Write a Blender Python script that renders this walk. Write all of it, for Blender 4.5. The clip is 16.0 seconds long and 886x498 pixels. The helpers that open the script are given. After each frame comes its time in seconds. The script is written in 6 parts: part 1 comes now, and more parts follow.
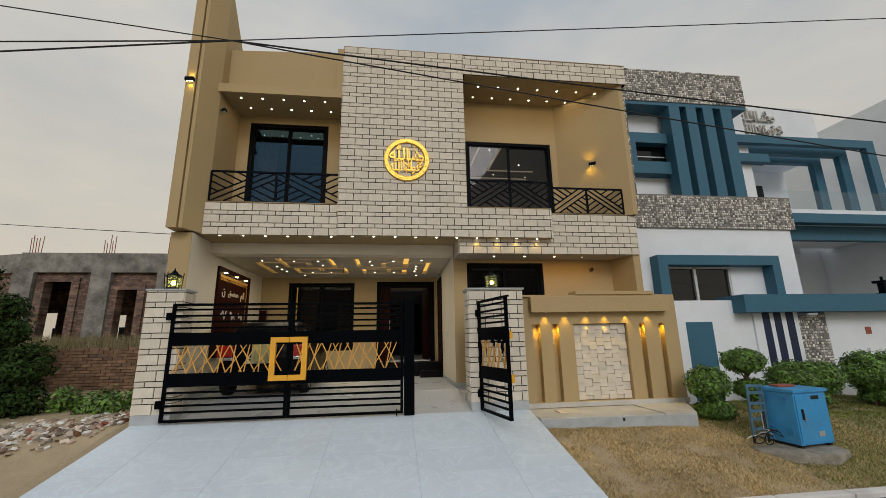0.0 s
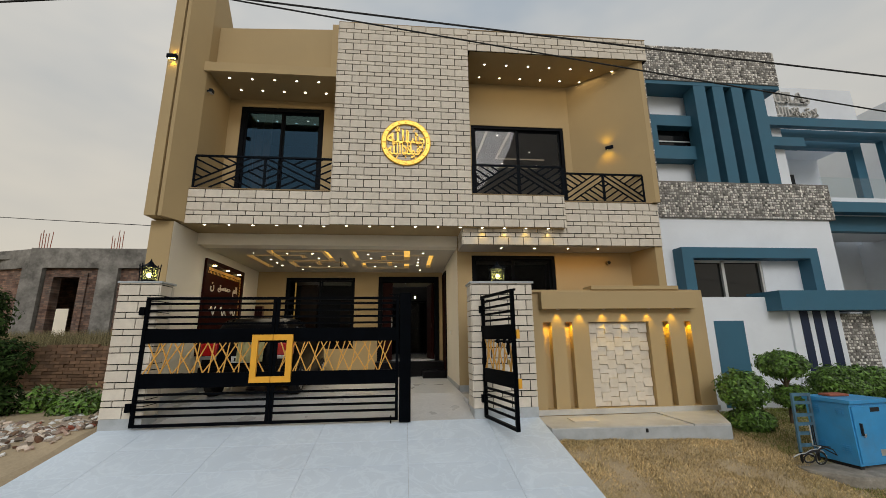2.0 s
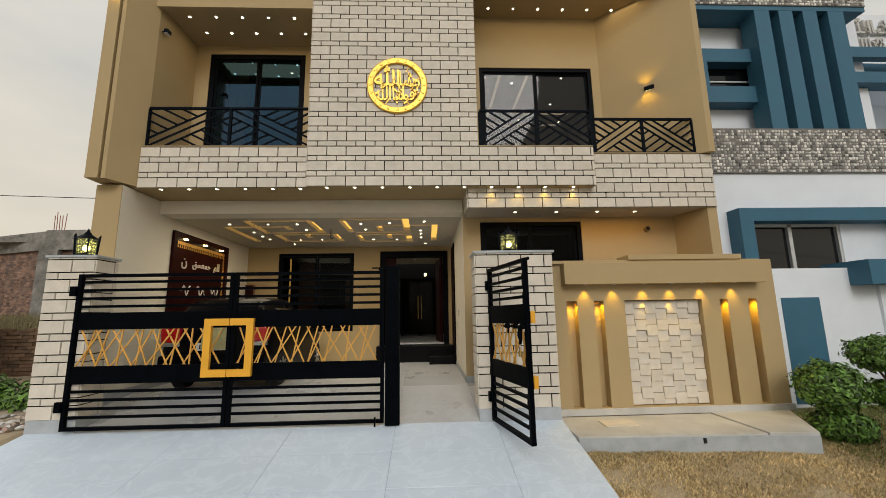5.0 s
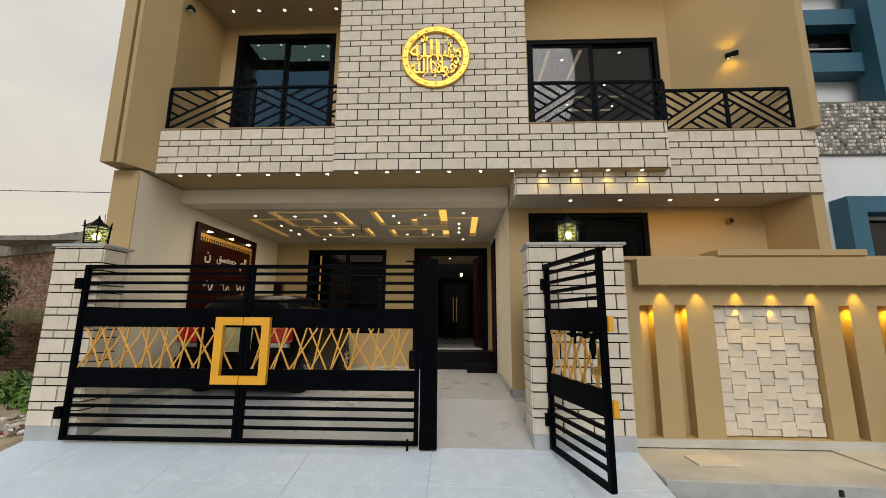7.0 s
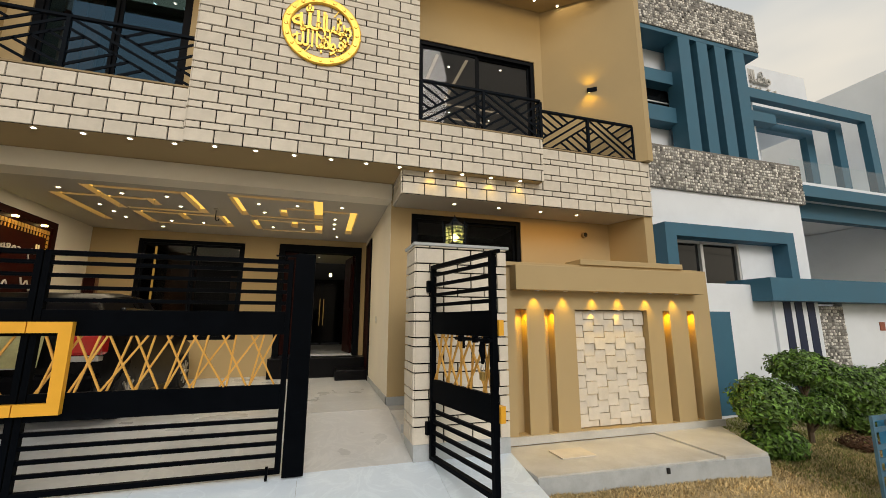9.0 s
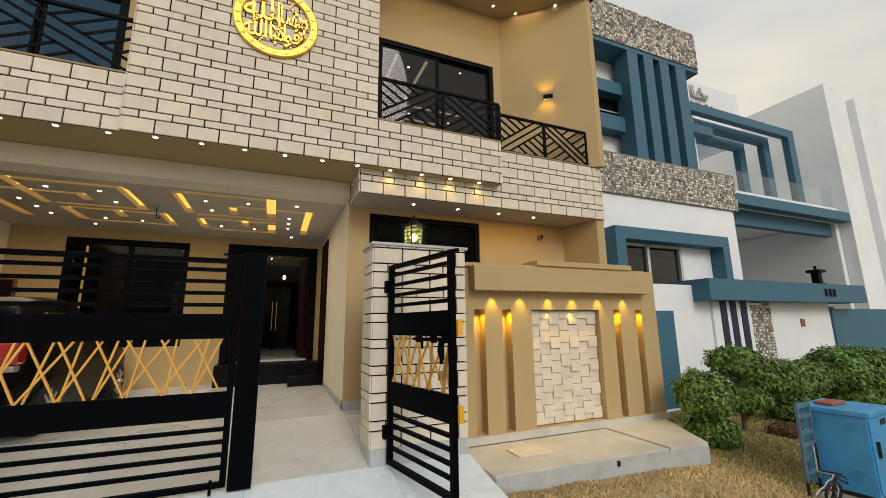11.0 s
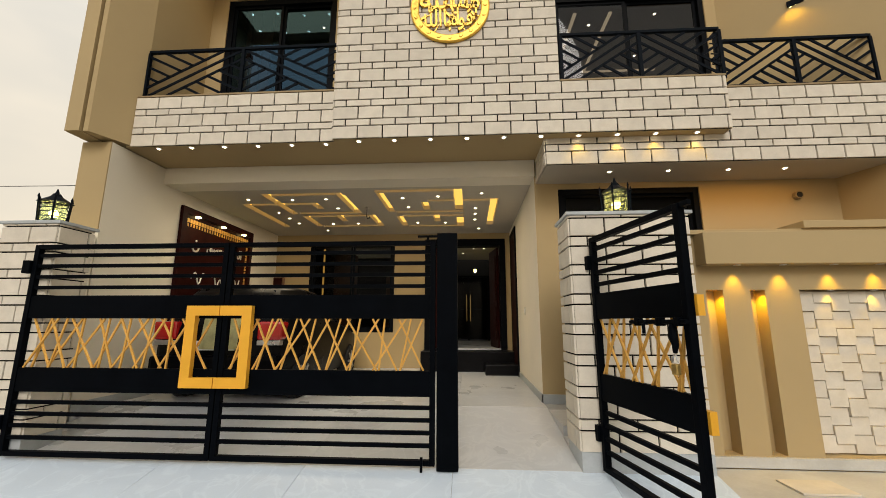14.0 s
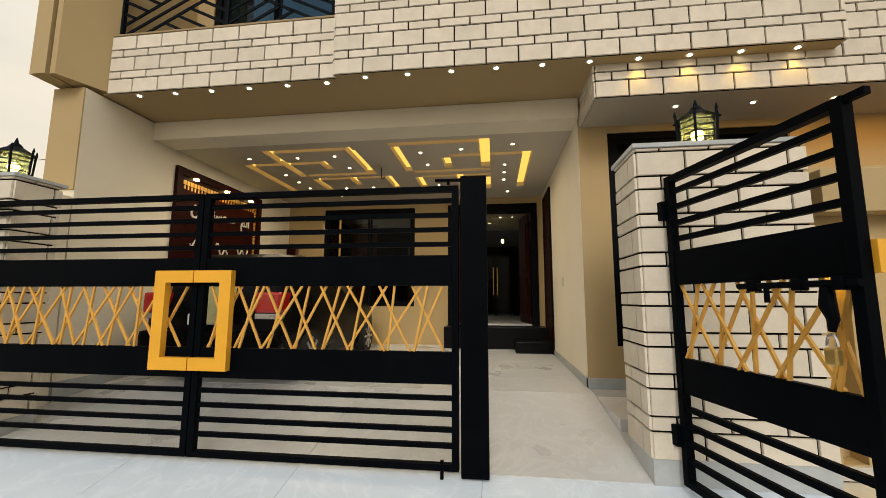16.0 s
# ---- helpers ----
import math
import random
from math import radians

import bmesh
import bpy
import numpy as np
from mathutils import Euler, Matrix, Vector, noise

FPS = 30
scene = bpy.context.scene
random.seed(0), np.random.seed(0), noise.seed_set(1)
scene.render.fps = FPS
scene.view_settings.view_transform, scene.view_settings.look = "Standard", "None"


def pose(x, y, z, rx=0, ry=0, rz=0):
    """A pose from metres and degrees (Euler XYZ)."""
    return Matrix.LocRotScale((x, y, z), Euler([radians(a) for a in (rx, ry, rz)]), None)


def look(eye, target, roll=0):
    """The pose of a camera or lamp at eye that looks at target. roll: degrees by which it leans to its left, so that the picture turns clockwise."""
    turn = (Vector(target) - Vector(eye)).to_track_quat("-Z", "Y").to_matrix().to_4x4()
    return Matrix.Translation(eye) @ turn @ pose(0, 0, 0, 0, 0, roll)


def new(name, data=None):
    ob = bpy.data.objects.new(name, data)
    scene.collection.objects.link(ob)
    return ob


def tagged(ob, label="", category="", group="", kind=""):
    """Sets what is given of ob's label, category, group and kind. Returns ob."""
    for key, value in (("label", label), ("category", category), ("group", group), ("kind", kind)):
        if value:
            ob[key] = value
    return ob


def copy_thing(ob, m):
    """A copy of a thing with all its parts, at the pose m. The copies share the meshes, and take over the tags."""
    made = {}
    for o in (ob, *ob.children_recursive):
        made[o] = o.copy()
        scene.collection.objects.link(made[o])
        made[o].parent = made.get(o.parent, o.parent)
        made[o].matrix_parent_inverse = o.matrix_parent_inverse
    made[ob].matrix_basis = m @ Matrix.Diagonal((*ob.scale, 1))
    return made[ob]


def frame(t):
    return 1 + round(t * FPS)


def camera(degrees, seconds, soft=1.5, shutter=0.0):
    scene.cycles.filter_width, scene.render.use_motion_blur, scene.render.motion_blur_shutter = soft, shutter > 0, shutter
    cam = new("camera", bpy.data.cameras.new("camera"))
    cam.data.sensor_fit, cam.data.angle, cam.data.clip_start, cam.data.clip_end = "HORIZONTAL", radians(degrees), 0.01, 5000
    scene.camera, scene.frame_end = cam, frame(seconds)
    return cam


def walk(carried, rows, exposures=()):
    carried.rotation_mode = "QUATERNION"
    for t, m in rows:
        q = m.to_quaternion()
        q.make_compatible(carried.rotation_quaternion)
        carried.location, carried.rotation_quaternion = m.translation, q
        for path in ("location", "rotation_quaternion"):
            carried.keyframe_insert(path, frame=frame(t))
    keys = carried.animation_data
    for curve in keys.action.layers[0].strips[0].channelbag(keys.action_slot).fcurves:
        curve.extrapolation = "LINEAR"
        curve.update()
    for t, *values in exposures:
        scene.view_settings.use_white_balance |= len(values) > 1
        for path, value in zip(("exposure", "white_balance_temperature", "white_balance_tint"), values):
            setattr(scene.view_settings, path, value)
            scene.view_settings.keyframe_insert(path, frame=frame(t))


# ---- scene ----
cam = camera(96.0, 16.0, soft=0.7)
PATH = [
    (0, (0.58, 0.492, 1.217), (0.83, 2.427, 1.658), -1.1),
    (0.5, (0.612, 0.575, 1.205), (0.831, 2.512, 1.653), -0.8),
    (1, (0.634, 0.766, 1.232), (0.833, 2.704, 1.681), -0.7),
    (1.5, (0.693, 0.963, 1.21), (0.887, 2.903, 1.655), -0.6),
    (2, (0.856, 1.175, 1.232), (1.047, 3.118, 1.663), -0.7),
    (2.5, (0.955, 1.397, 1.215), (1.108, 3.349, 1.624), -0.7),
    (3, (1.044, 1.603, 1.222), (1.155, 3.564, 1.6), -0.6),
    (3.5, (1.113, 1.81, 1.213), (1.225, 3.774, 1.572), -0.7),
    (4, (1.238, 2.019, 1.245), (1.352, 3.987, 1.581), -0.7),
    (4.2, (1.283, 2.116, 1.272), (1.395, 4.085, 1.602), -0.9),
    (6.3, (1.323, 3.02, 1.292), (1.291, 4.992, 1.627), 0.1),
    (6.5, (1.304, 3.105, 1.28), (1.245, 5.075, 1.618), 0.2),
    (7, (1.197, 3.307, 1.295), (1.115, 5.275, 1.639), 0.3),
    (7.5, (1.175, 3.461, 1.284), (1.119, 5.431, 1.628), 0.4),
    (8, (1.156, 3.573, 1.291), (1.267, 5.538, 1.642), 0.2),
    (8.5, (1.093, 3.624, 1.307), (1.432, 5.563, 1.662), 0.2),
    (9, (1.038, 3.653, 1.302), (1.607, 5.536, 1.663), 0.1),
    (9.2, (1.011, 3.675, 1.303), (1.663, 5.531, 1.662), 0.0),
    (11.3, (1.081, 3.699, 1.264), (1.842, 5.51, 1.639), -0.7),
    (11.5, (1.101, 3.703, 1.245), (1.778, 5.545, 1.63), -0.7),
    (12, (1.099, 3.765, 1.249), (1.589, 5.666, 1.631), -0.4),
    (12.5, (1.078, 3.91, 1.237), (1.398, 5.848, 1.613), -0.1),
    (13, (1.043, 3.993, 1.228), (1.167, 5.954, 1.603), -0.1),
    (13.5, (0.995, 4.045, 1.202), (0.933, 6.009, 1.575), 0.1),
    (14, (1.062, 4.152, 1.158), (0.935, 6.115, 1.521), 0.1),
    (14.5, (1.144, 4.296, 1.124), (1.005, 6.263, 1.462), 0.0),
    (15, (1.17, 4.468, 1.101), (1.011, 6.439, 1.402), -0.0),
    (15.5, (1.097, 4.712, 1.109), (0.924, 6.686, 1.379), 0.1),
    (16, (1.008, 4.946, 1.106), (0.757, 6.915, 1.352), 0.1),
]
walk(cam, [(t, look(eye, target, roll)) for t, eye, target, roll in PATH], [(0, -0.28, 6300, 10), (3.2, -0.15, 6200, 10), (4, -0.07, 6400, 10), (7.5, 0.05, 6350, 10), (9, 0.17, 6700, 10), (13.5, 0.2, 6700, 10), (16, 0.29, 6850, 10)])

# ---- world and light ----
world = bpy.data.worlds.new("evening_sky")
scene.world = world
world.use_nodes = True
wn, wl = world.node_tree.nodes, world.node_tree.links
wn.clear()
w_out = wn.new("ShaderNodeOutputWorld")
w_bg = wn.new("ShaderNodeBackground")
w_bg.inputs["Strength"].default_value = 0.10
w_sky = wn.new("ShaderNodeTexSky")
w_sky.sky_type = "NISHITA"
w_sky.sun_disc = False
w_sky.sun_elevation = radians(31)
w_sky.sun_rotation = radians(177)
w_sky.air_density, w_sky.dust_density, w_sky.ozone_density = 1.0, 3.0, 1.0
w_tex = wn.new("ShaderNodeTexCoord")
w_map = wn.new("ShaderNodeMapping")
w_map.inputs["Scale"].default_value = (1.0, 1.0, 2.6)
w_noise = wn.new("ShaderNodeTexNoise")
w_noise.inputs["Scale"].default_value = 1.5
w_noise.inputs["Detail"].default_value = 4
w_noise.inputs["Roughness"].default_value = 0.55
w_ramp = wn.new("ShaderNodeValToRGB")
w_ramp.color_ramp.elements[0].position, w_ramp.color_ramp.elements[0].color = 0.34, (4.7, 5.3, 5.8, 1)
w_ramp.color_ramp.elements[1].position, w_ramp.color_ramp.elements[1].color = 0.68, (8.4, 8.0, 7.2, 1)
w_sep = wn.new("ShaderNodeSeparateXYZ")
w_low = wn.new("ShaderNodeMapRange")
w_low.inputs["From Min"].default_value, w_low.inputs["From Max"].default_value = 0.02, 0.75
w_low.inputs["To Min"].default_value, w_low.inputs["To Max"].default_value = 0.8, 0.0
w_warm = wn.new("ShaderNodeMix")
w_warm.data_type = "RGBA"
w_warm.inputs["B"].default_value = (8.4, 7.2, 5.3, 1)
wl.new(w_tex.outputs["Generated"], w_sep.inputs[0])
wl.new(w_sep.outputs["Z"], w_low.inputs["Value"])
wl.new(w_low.outputs["Result"], w_warm.inputs["Factor"])
wl.new(w_ramp.outputs["Color"], w_warm.inputs["A"])
w_mix = wn.new("ShaderNodeMix")
w_mix.data_type = "RGBA"
w_mix.inputs["Factor"].default_value = 0.96
wl.new(w_tex.outputs["Generated"], w_map.inputs["Vector"])
wl.new(w_map.outputs["Vector"], w_noise.inputs["Vector"])
wl.new(w_noise.outputs["Fac"], w_ramp.inputs["Fac"])
wl.new(w_sky.outputs["Color"], w_mix.inputs["A"])
wl.new(w_warm.outputs["Result"], w_mix.inputs["B"])
wl.new(w_mix.outputs["Result"], w_bg.inputs["Color"])
wl.new(w_bg.outputs["Background"], w_out.inputs["Surface"])

sun_data = bpy.data.lights.new("sun", "SUN")
sun_data.energy, sun_data.angle, sun_data.color = 1.1, radians(25), (1.0, 0.95, 0.9)
sun = new("sun", sun_data)
sun.matrix_world = look((1, -12, 14), (0, 8, 2))


def spot(name, x, y, z, target, power, color=(1.0, 0.72, 0.32), angle=80, blend=0.6, radius=0.03):
    d = bpy.data.lights.new(name, "SPOT")
    d.energy, d.color, d.spot_size, d.spot_blend, d.shadow_soft_size = power, color, radians(angle), blend, radius
    o = new(name, d)
    o.matrix_world = look((x, y, z), target)
    return o


def point(name, x, y, z, power, color=(1.0, 0.8, 0.5), radius=0.05):
    d = bpy.data.lights.new(name, "POINT")
    d.energy, d.color, d.shadow_soft_size = power, color, radius
    o = new(name, d)
    o.location = (x, y, z)
    return o


def area(name, x, y, z, sx, sy, power, color=(1.0, 0.86, 0.62)):
    d = bpy.data.lights.new(name, "AREA")
    d.shape, d.size, d.size_y, d.energy, d.color = "RECTANGLE", sx, sy, power, color
    o = new(name, d)
    o.location = (x, y, z)
    return o


AMBER = (1.0, 0.60, 0.012)
# downlights under the front wall's cap
for x in (3.5, 3.9, 4.33, 4.72, 5.16, 5.62):
    spot("cap_downlight", x, 7.94, 1.672, (x, 7.99, 0), 8.5, AMBER, 74, 0.8, 0.015)
# washers inside the wall's slots
for x in (3.325, 3.71, 5.5, 5.915):
    spot("slot_washer", x, 8.03, 1.45, (x, 8.1, 0.2), 7.5, AMBER, 120, 0.8, 0.015)
for x in (4.36, 4.74):
    spot("slot_washer", x, 8.035, 1.45, (x, 8.09, 1.2), 2.2, AMBER, 80, 0.8, 0.015)
# washers under the bay
for x in (2.36, 2.80, 3.23, 3.68):
    spot("bay_washer", x, 8.57, 3.29, (x, 8.68, 2.6), 2.2, AMBER, 90, 0.7, 0.015)
# recess ceilings, porch ceiling, rooms
area("porch_light_front", -1.7, 10.6, 3.05, 1.6, 1.5, 30)
area("porch_light_back", 0.4, 10.8, 3.05, 1.6, 1.5, 13)
area("entry_recess_light", 4.0, 8.95, 2.965, 2.6, 0.12, 6, (1.0, 0.47, 0.02))
area("balcony_light_one", 3.9, 9.1, 7.16, 3.0, 0.5, 7, (1.0, 0.75, 0.4))
area("balcony_light_two", -1.8, 9.15, 6.45, 2.0, 0.5, 3.5, (1.0, 0.75, 0.4))
area("room_light_upper", 3.4, 11.4, 6.36, 0.6, 0.6, 14, (1.0, 0.9, 0.75))
area("room_light_hall", 1.0, 15.0, 3.2, 1.2, 2.0, 0.3, (1.0, 0.85, 0.65))
area("room_light_lounge", -1.5, 14.6, 3.2, 1.8, 1.4, 0.4, (1.0, 0.8, 0.5))
for y in (9.95, 10.6, 11.25):
    spot("panel_washer", -3.07, y, 2.78, (-3.19, y, 1.6), 3.5, AMBER, 100, 0.7, 0.015)
spot("sconce_down", 5.32, 9.02, 5.32, (5.46, 9.1, 4.6), 4, AMBER, 120, 0.8, 0.02)
spot("sconce_up", 5.32, 9.02, 5.42, (5.46, 9.1, 6.2), 3, AMBER, 120, 0.8, 0.02)
spot("fin_sconce_down", -3.47, 8.12, 6.32, (-3.47, 8.2, 5.6), 3, AMBER, 110, 0.8, 0.02)
spot("fin_sconce_up", -3.47, 8.12, 6.46, (-3.47, 8.2, 7.2), 3, AMBER, 110, 0.8, 0.02)
for lx, ly in ((-3.15, 7.82), (2.44, 7.83)):
    point("gate_lamp_bulb_light", lx, ly, 2.32, 0.35, (1.0, 0.85, 0.45), 0.03)

# ---- materials ----


def mat(name, color, rough=0.6, metal=0.0, var=0.12, scale=6.0, bump=0.15, fine=90.0, rnd=0.0, spec=0.4, coat=0.0, stain=None, stain_amount=0.0, dist=0.004):
    """A painted, stone or metal surface: two scales of variation, fine relief and, per object or island, a shift in tone."""
    m = bpy.data.materials.new(name)
    m.use_nodes = True
    n, l = m.node_tree.nodes, m.node_tree.links
    b = n["Principled BSDF"]
    b.inputs["Roughness"].default_value, b.inputs["Metallic"].default_value = rough, metal
    b.inputs["Specular IOR Level"].default_value = spec
    b.inputs["Coat Weight"].default_value = coat
    tc = n.new("ShaderNodeNewGeometry")
    big = n.new("ShaderNodeTexNoise")
    big.inputs["Scale"].default_value, big.inputs["Detail"].default_value = scale, 5
    small = n.new("ShaderNodeTexNoise")
    small.inputs["Scale"].default_value, small.inputs["Detail"].default_value = fine, 3
    l.new(tc.outputs["Position"], big.inputs["Vector"])
    l.new(tc.outputs["Position"], small.inputs["Vector"])
    mixn = n.new("ShaderNodeMath")
    mixn.operation = "MULTIPLY_ADD"
    mixn.inputs[1].default_value = 0.35
    l.new(small.outputs["Fac"], mixn.inputs[0])
    l.new(big.outputs["Fac"], mixn.inputs[2])
    rng = n.new("ShaderNodeMapRange")
    rng.inputs["From Min"].default_value, rng.inputs["From Max"].default_value = 0.4, 0.95
    rng.inputs["To Min"].default_value, rng.inputs["To Max"].default_value = 1 - var, 1 + var
    l.new(mixn.outputs[0], rng.inputs["Value"])
    val = rng.outputs["Result"]
    if rnd:
        inf = n.new("ShaderNodeObjectInfo")
        r2 = n.new("ShaderNodeMapRange")
        r2.inputs["To Min"].default_value, r2.inputs["To Max"].default_value = 1 - rnd, 1 + rnd
        addr = n.new("ShaderNodeMath")
        addr.operation = "ADD"
        l.new(inf.outputs["Random"], addr.inputs[0])
        l.new(tc.outputs["Random Per Island"], addr.inputs[1])
        fr = n.new("ShaderNodeMath")
        fr.operation = "FRACT"
        l.new(addr.outputs[0], fr.inputs[0])
        l.new(fr.outputs[0], r2.inputs["Value"])
        mul = n.new("ShaderNodeMath")
        mul.operation = "MULTIPLY"
        l.new(val, mul.inputs[0])
        l.new(r2.outputs["Result"], mul.inputs[1])
        val = mul.outputs[0]
    vm = n.new("ShaderNodeVectorMath")
    vm.operation = "SCALE"
    vm.inputs[0].default_value = color[:3]
    l.new(val, vm.inputs["Scale"])
    col = vm.outputs["Vector"]
    if stain:
        st = n.new("ShaderNodeTexNoise")
        st.inputs["Scale"].default_value, st.inputs["Detail"].default_value = scale * 0.45, 8
        st.inputs["Roughness"].default_value = 0.68
        l.new(tc.outputs["Position"], st.inputs["Vector"])
        sr = n.new("ShaderNodeMapRange")
        sr.inputs["From Min"].default_value, sr.inputs["From Max"].default_value = 0.5, 0.72
        sr.inputs["To Max"].default_value = stain_amount
        l.new(st.outputs["Fac"], sr.inputs["Value"])
        mx = n.new("ShaderNodeMix")
        mx.data_type = "RGBA"
        mx.inputs["B"].default_value = (*stain, 1)
        l.new(sr.outputs["Result"], mx.inputs["Factor"])
        l.new(col, mx.inputs["A"])
        col = mx.outputs["Result"]
    l.new(col, b.inputs["Base Color"])
    rr = n.new("ShaderNodeMapRange")
    rr.inputs["To Min"].default_value, rr.inputs["To Max"].default_value = max(0.02, rough - 0.1), min(1, rough + 0.1)
    l.new(big.outputs["Fac"], rr.inputs["Value"])
    l.new(rr.outputs["Result"], b.inputs["Roughness"])
    if bump:
        bp = n.new("ShaderNodeBump")
        bp.inputs["Strength"].default_value, bp.inputs["Distance"].default_value = bump, dist
        l.new(mixn.outputs[0], bp.inputs["Height"])
        l.new(bp.outputs["Normal"], b.inputs["Normal"])
    return m


def glow(name, color, strength):
    m = bpy.data.materials.new(name)
    m.use_nodes = True
    n, l = m.node_tree.nodes, m.node_tree.links
    n.remove(n["Principled BSDF"])
    e = n.new("ShaderNodeEmission")
    e.inputs["Color"].default_value, e.inputs["Strength"].default_value = (*color, 1), strength
    l.new(e.outputs[0], n["Material Output"].inputs["Surface"])
    return m


def pane_glass(name, tint=(0.8, 0.85, 0.88), gloss=1.0, ior=1.5, cast=(1, 1, 1)):
    """Thin window glass: tinted see-through with a Fresnel mirror."""
    m = bpy.data.materials.new(name)
    m.use_nodes = True
    n, l = m.node_tree.nodes, m.node_tree.links
    n.remove(n["Principled BSDF"])
    t = n.new("ShaderNodeBsdfTransparent")
    t.inputs["Color"].default_value = (*tint, 1)
    g = n.new("ShaderNodeBsdfGlossy")
    g.inputs["Roughness"].default_value = 0.01
    g.inputs["Color"].default_value = (*[gloss * c for c in cast], 1)
    f = n.new("ShaderNodeFresnel")
    f.inputs["IOR"].default_value = ior
    mx = n.new("ShaderNodeMixShader")
    l.new(f.outputs[0], mx.inputs["Fac"])
    l.new(t.outputs[0], mx.inputs[1])
    l.new(g.outputs[0], mx.inputs[2])
    l.new(mx.outputs[0], n["Material Output"].inputs["Surface"])
    return m


def marble_tile(name, base, vein, rough, amount=0.5):
    """Polished porcelain with cloudy patches and thin drifting veins, shifted from tile to tile."""
    m = mat(name, base, rough, 0, 0.05, 1.6, 0.02, 60, rnd=0.035, stain=vein, stain_amount=amount)
    n, l = m.node_tree.nodes, m.node_tree.links
    b = n["Principled BSDF"]
    col = b.inputs["Base Color"].links[0].from_socket
    geo, inf = n.new("ShaderNodeNewGeometry"), n.new("ShaderNodeObjectInfo")
    sh = n.new("ShaderNodeVectorMath")
    sh.operation = "MULTIPLY_ADD"
    sh.inputs[0].default_value = (1, 1, 1)
    sc = n.new("ShaderNodeVectorMath")
    sc.operation = "SCALE"
    sc.inputs[0].default_value = (17, 9, 5)
    l.new(inf.outputs["Random"], sc.inputs["Scale"])
    l.new(geo.outputs["Position"], sh.inputs[1])
    l.new(sc.outputs["Vector"], sh.inputs[2])
    v = n.new("ShaderNodeTexNoise")
    v.inputs["Scale"].default_value, v.inputs["Detail"].default_value, v.inputs["Distortion"].default_value = 2.4, 7, 1.6
    l.new(sh.outputs["Vector"], v.inputs["Vector"])
    sub = n.new("ShaderNodeMath")
    sub.operation = "SUBTRACT"
    sub.inputs[1].default_value = 0.5
    l.new(v.outputs["Fac"], sub.inputs[0])
    ab = n.new("ShaderNodeMath")
    ab.operation = "ABSOLUTE"
    l.new(sub.outputs[0], ab.inputs[0])
    mr = n.new("ShaderNodeMapRange")
    mr.inputs["From Min"].default_value, mr.inputs["From Max"].default_value = 0.0, 0.045
    mr.inputs["To Min"].default_value, mr.inputs["To Max"].default_value = 0.28, 0.0
    l.new(ab.outputs[0], mr.inputs["Value"])
    mx = n.new("ShaderNodeMix")
    mx.data_type = "RGBA"
    mx.inputs["B"].default_value = (min(1, base[0] * 1.3), min(1, base[1] * 1.28), min(1, base[2] * 1.25), 1)
    l.new(mr.outputs["Result"], mx.inputs["Factor"])
    l.new(col, mx.inputs["A"])
    l.new(mx.outputs["Result"], b.inputs["Base Color"])
    return m


M_TAN = mat("tan_paint", (0.435, 0.325, 0.168), 0.75, 0, 0.05, 1.2, 0.12, 160, stain=(0.38, 0.28, 0.15), stain_amount=0.15)
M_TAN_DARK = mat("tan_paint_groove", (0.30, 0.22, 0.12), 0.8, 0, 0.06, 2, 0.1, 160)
M_CREAM = mat("cream_wall_paint", (0.80, 0.745, 0.63), 0.75, 0, 0.05, 1.0, 0.08, 160, stain=(0.5, 0.46, 0.38), stain_amount=0.15)
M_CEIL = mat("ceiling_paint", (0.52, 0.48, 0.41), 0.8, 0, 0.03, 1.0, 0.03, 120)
M_TILE = mat("split_stone_tile", (0.655, 0.60, 0.51), 0.72, 0, 0.09, 9, 0.35, 70, rnd=0.07, stain=(0.54, 0.46, 0.34), stain_amount=0.3, dist=0.006)
M_JOINT = mat("dark_joint", (0.012, 0.010, 0.009), 0.95, 0, 0.2, 20, 0.2, spec=0.1)
M_PLINTH = mat("grey_marble_plinth", (0.42, 0.45, 0.47), 0.45, 0, 0.12, 7, 0.05, 60, stain=(0.25, 0.27, 0.28), stain_amount=0.5)
M_BLACK = mat("black_gate_paint", (0.0014, 0.0022, 0.0036), 0.5, 0.0, 0.25, 6, 0.10, 140, spec=0.025, stain=(0.004, 0.005, 0.007), stain_amount=0.3)
M_RAIL = mat("black_rail_paint", (0.0025, 0.005, 0.009), 0.5, 0.0, 0.2, 8, 0.08, 140, spec=0.05)
M_GOLD = mat("golden_yellow_paint", (0.80, 0.40, 0.035), 0.42, 0.1, 0.07, 5, 0.08, 120)
M_GOLD_ROD = mat("gold_rod_paint", (0.72, 0.40, 0.09), 0.38, 0.35, 0.12, 10, 0.06, 140)
M_GOLD_DISC = mat("brushed_gold_sheet", (0.78, 0.47, 0.07), 0.34, 0.45, 0.22, 22, 0.4, 120)
M_DRIVE = marble_tile("drive_marble_tile", (0.62, 0.71, 0.81), (0.53, 0.62, 0.72), 0.42, 0.7)
M_PORCH = marble_tile("porch_marble_tile", (0.58, 0.60, 0.62), (0.46, 0.475, 0.49), 0.3, 0.7)
M_GROUT = mat("pale_grout", (0.38, 0.40, 0.42), 0.9, 0, 0.1, 12, 0.1)
M_FRAME = mat("black_window_frame", (0.003, 0.004, 0.006), 0.5, 0.0, 0.2, 10, 0.05, spec=0.05)
M_GLASS = pane_glass("window_glass", (0.36, 0.36, 0.37), 0.32, 1.85)
M_GLASS_DARK = pane_glass("dark_window_glass", (0.22, 0.22, 0.23), 0.15, 1.45)
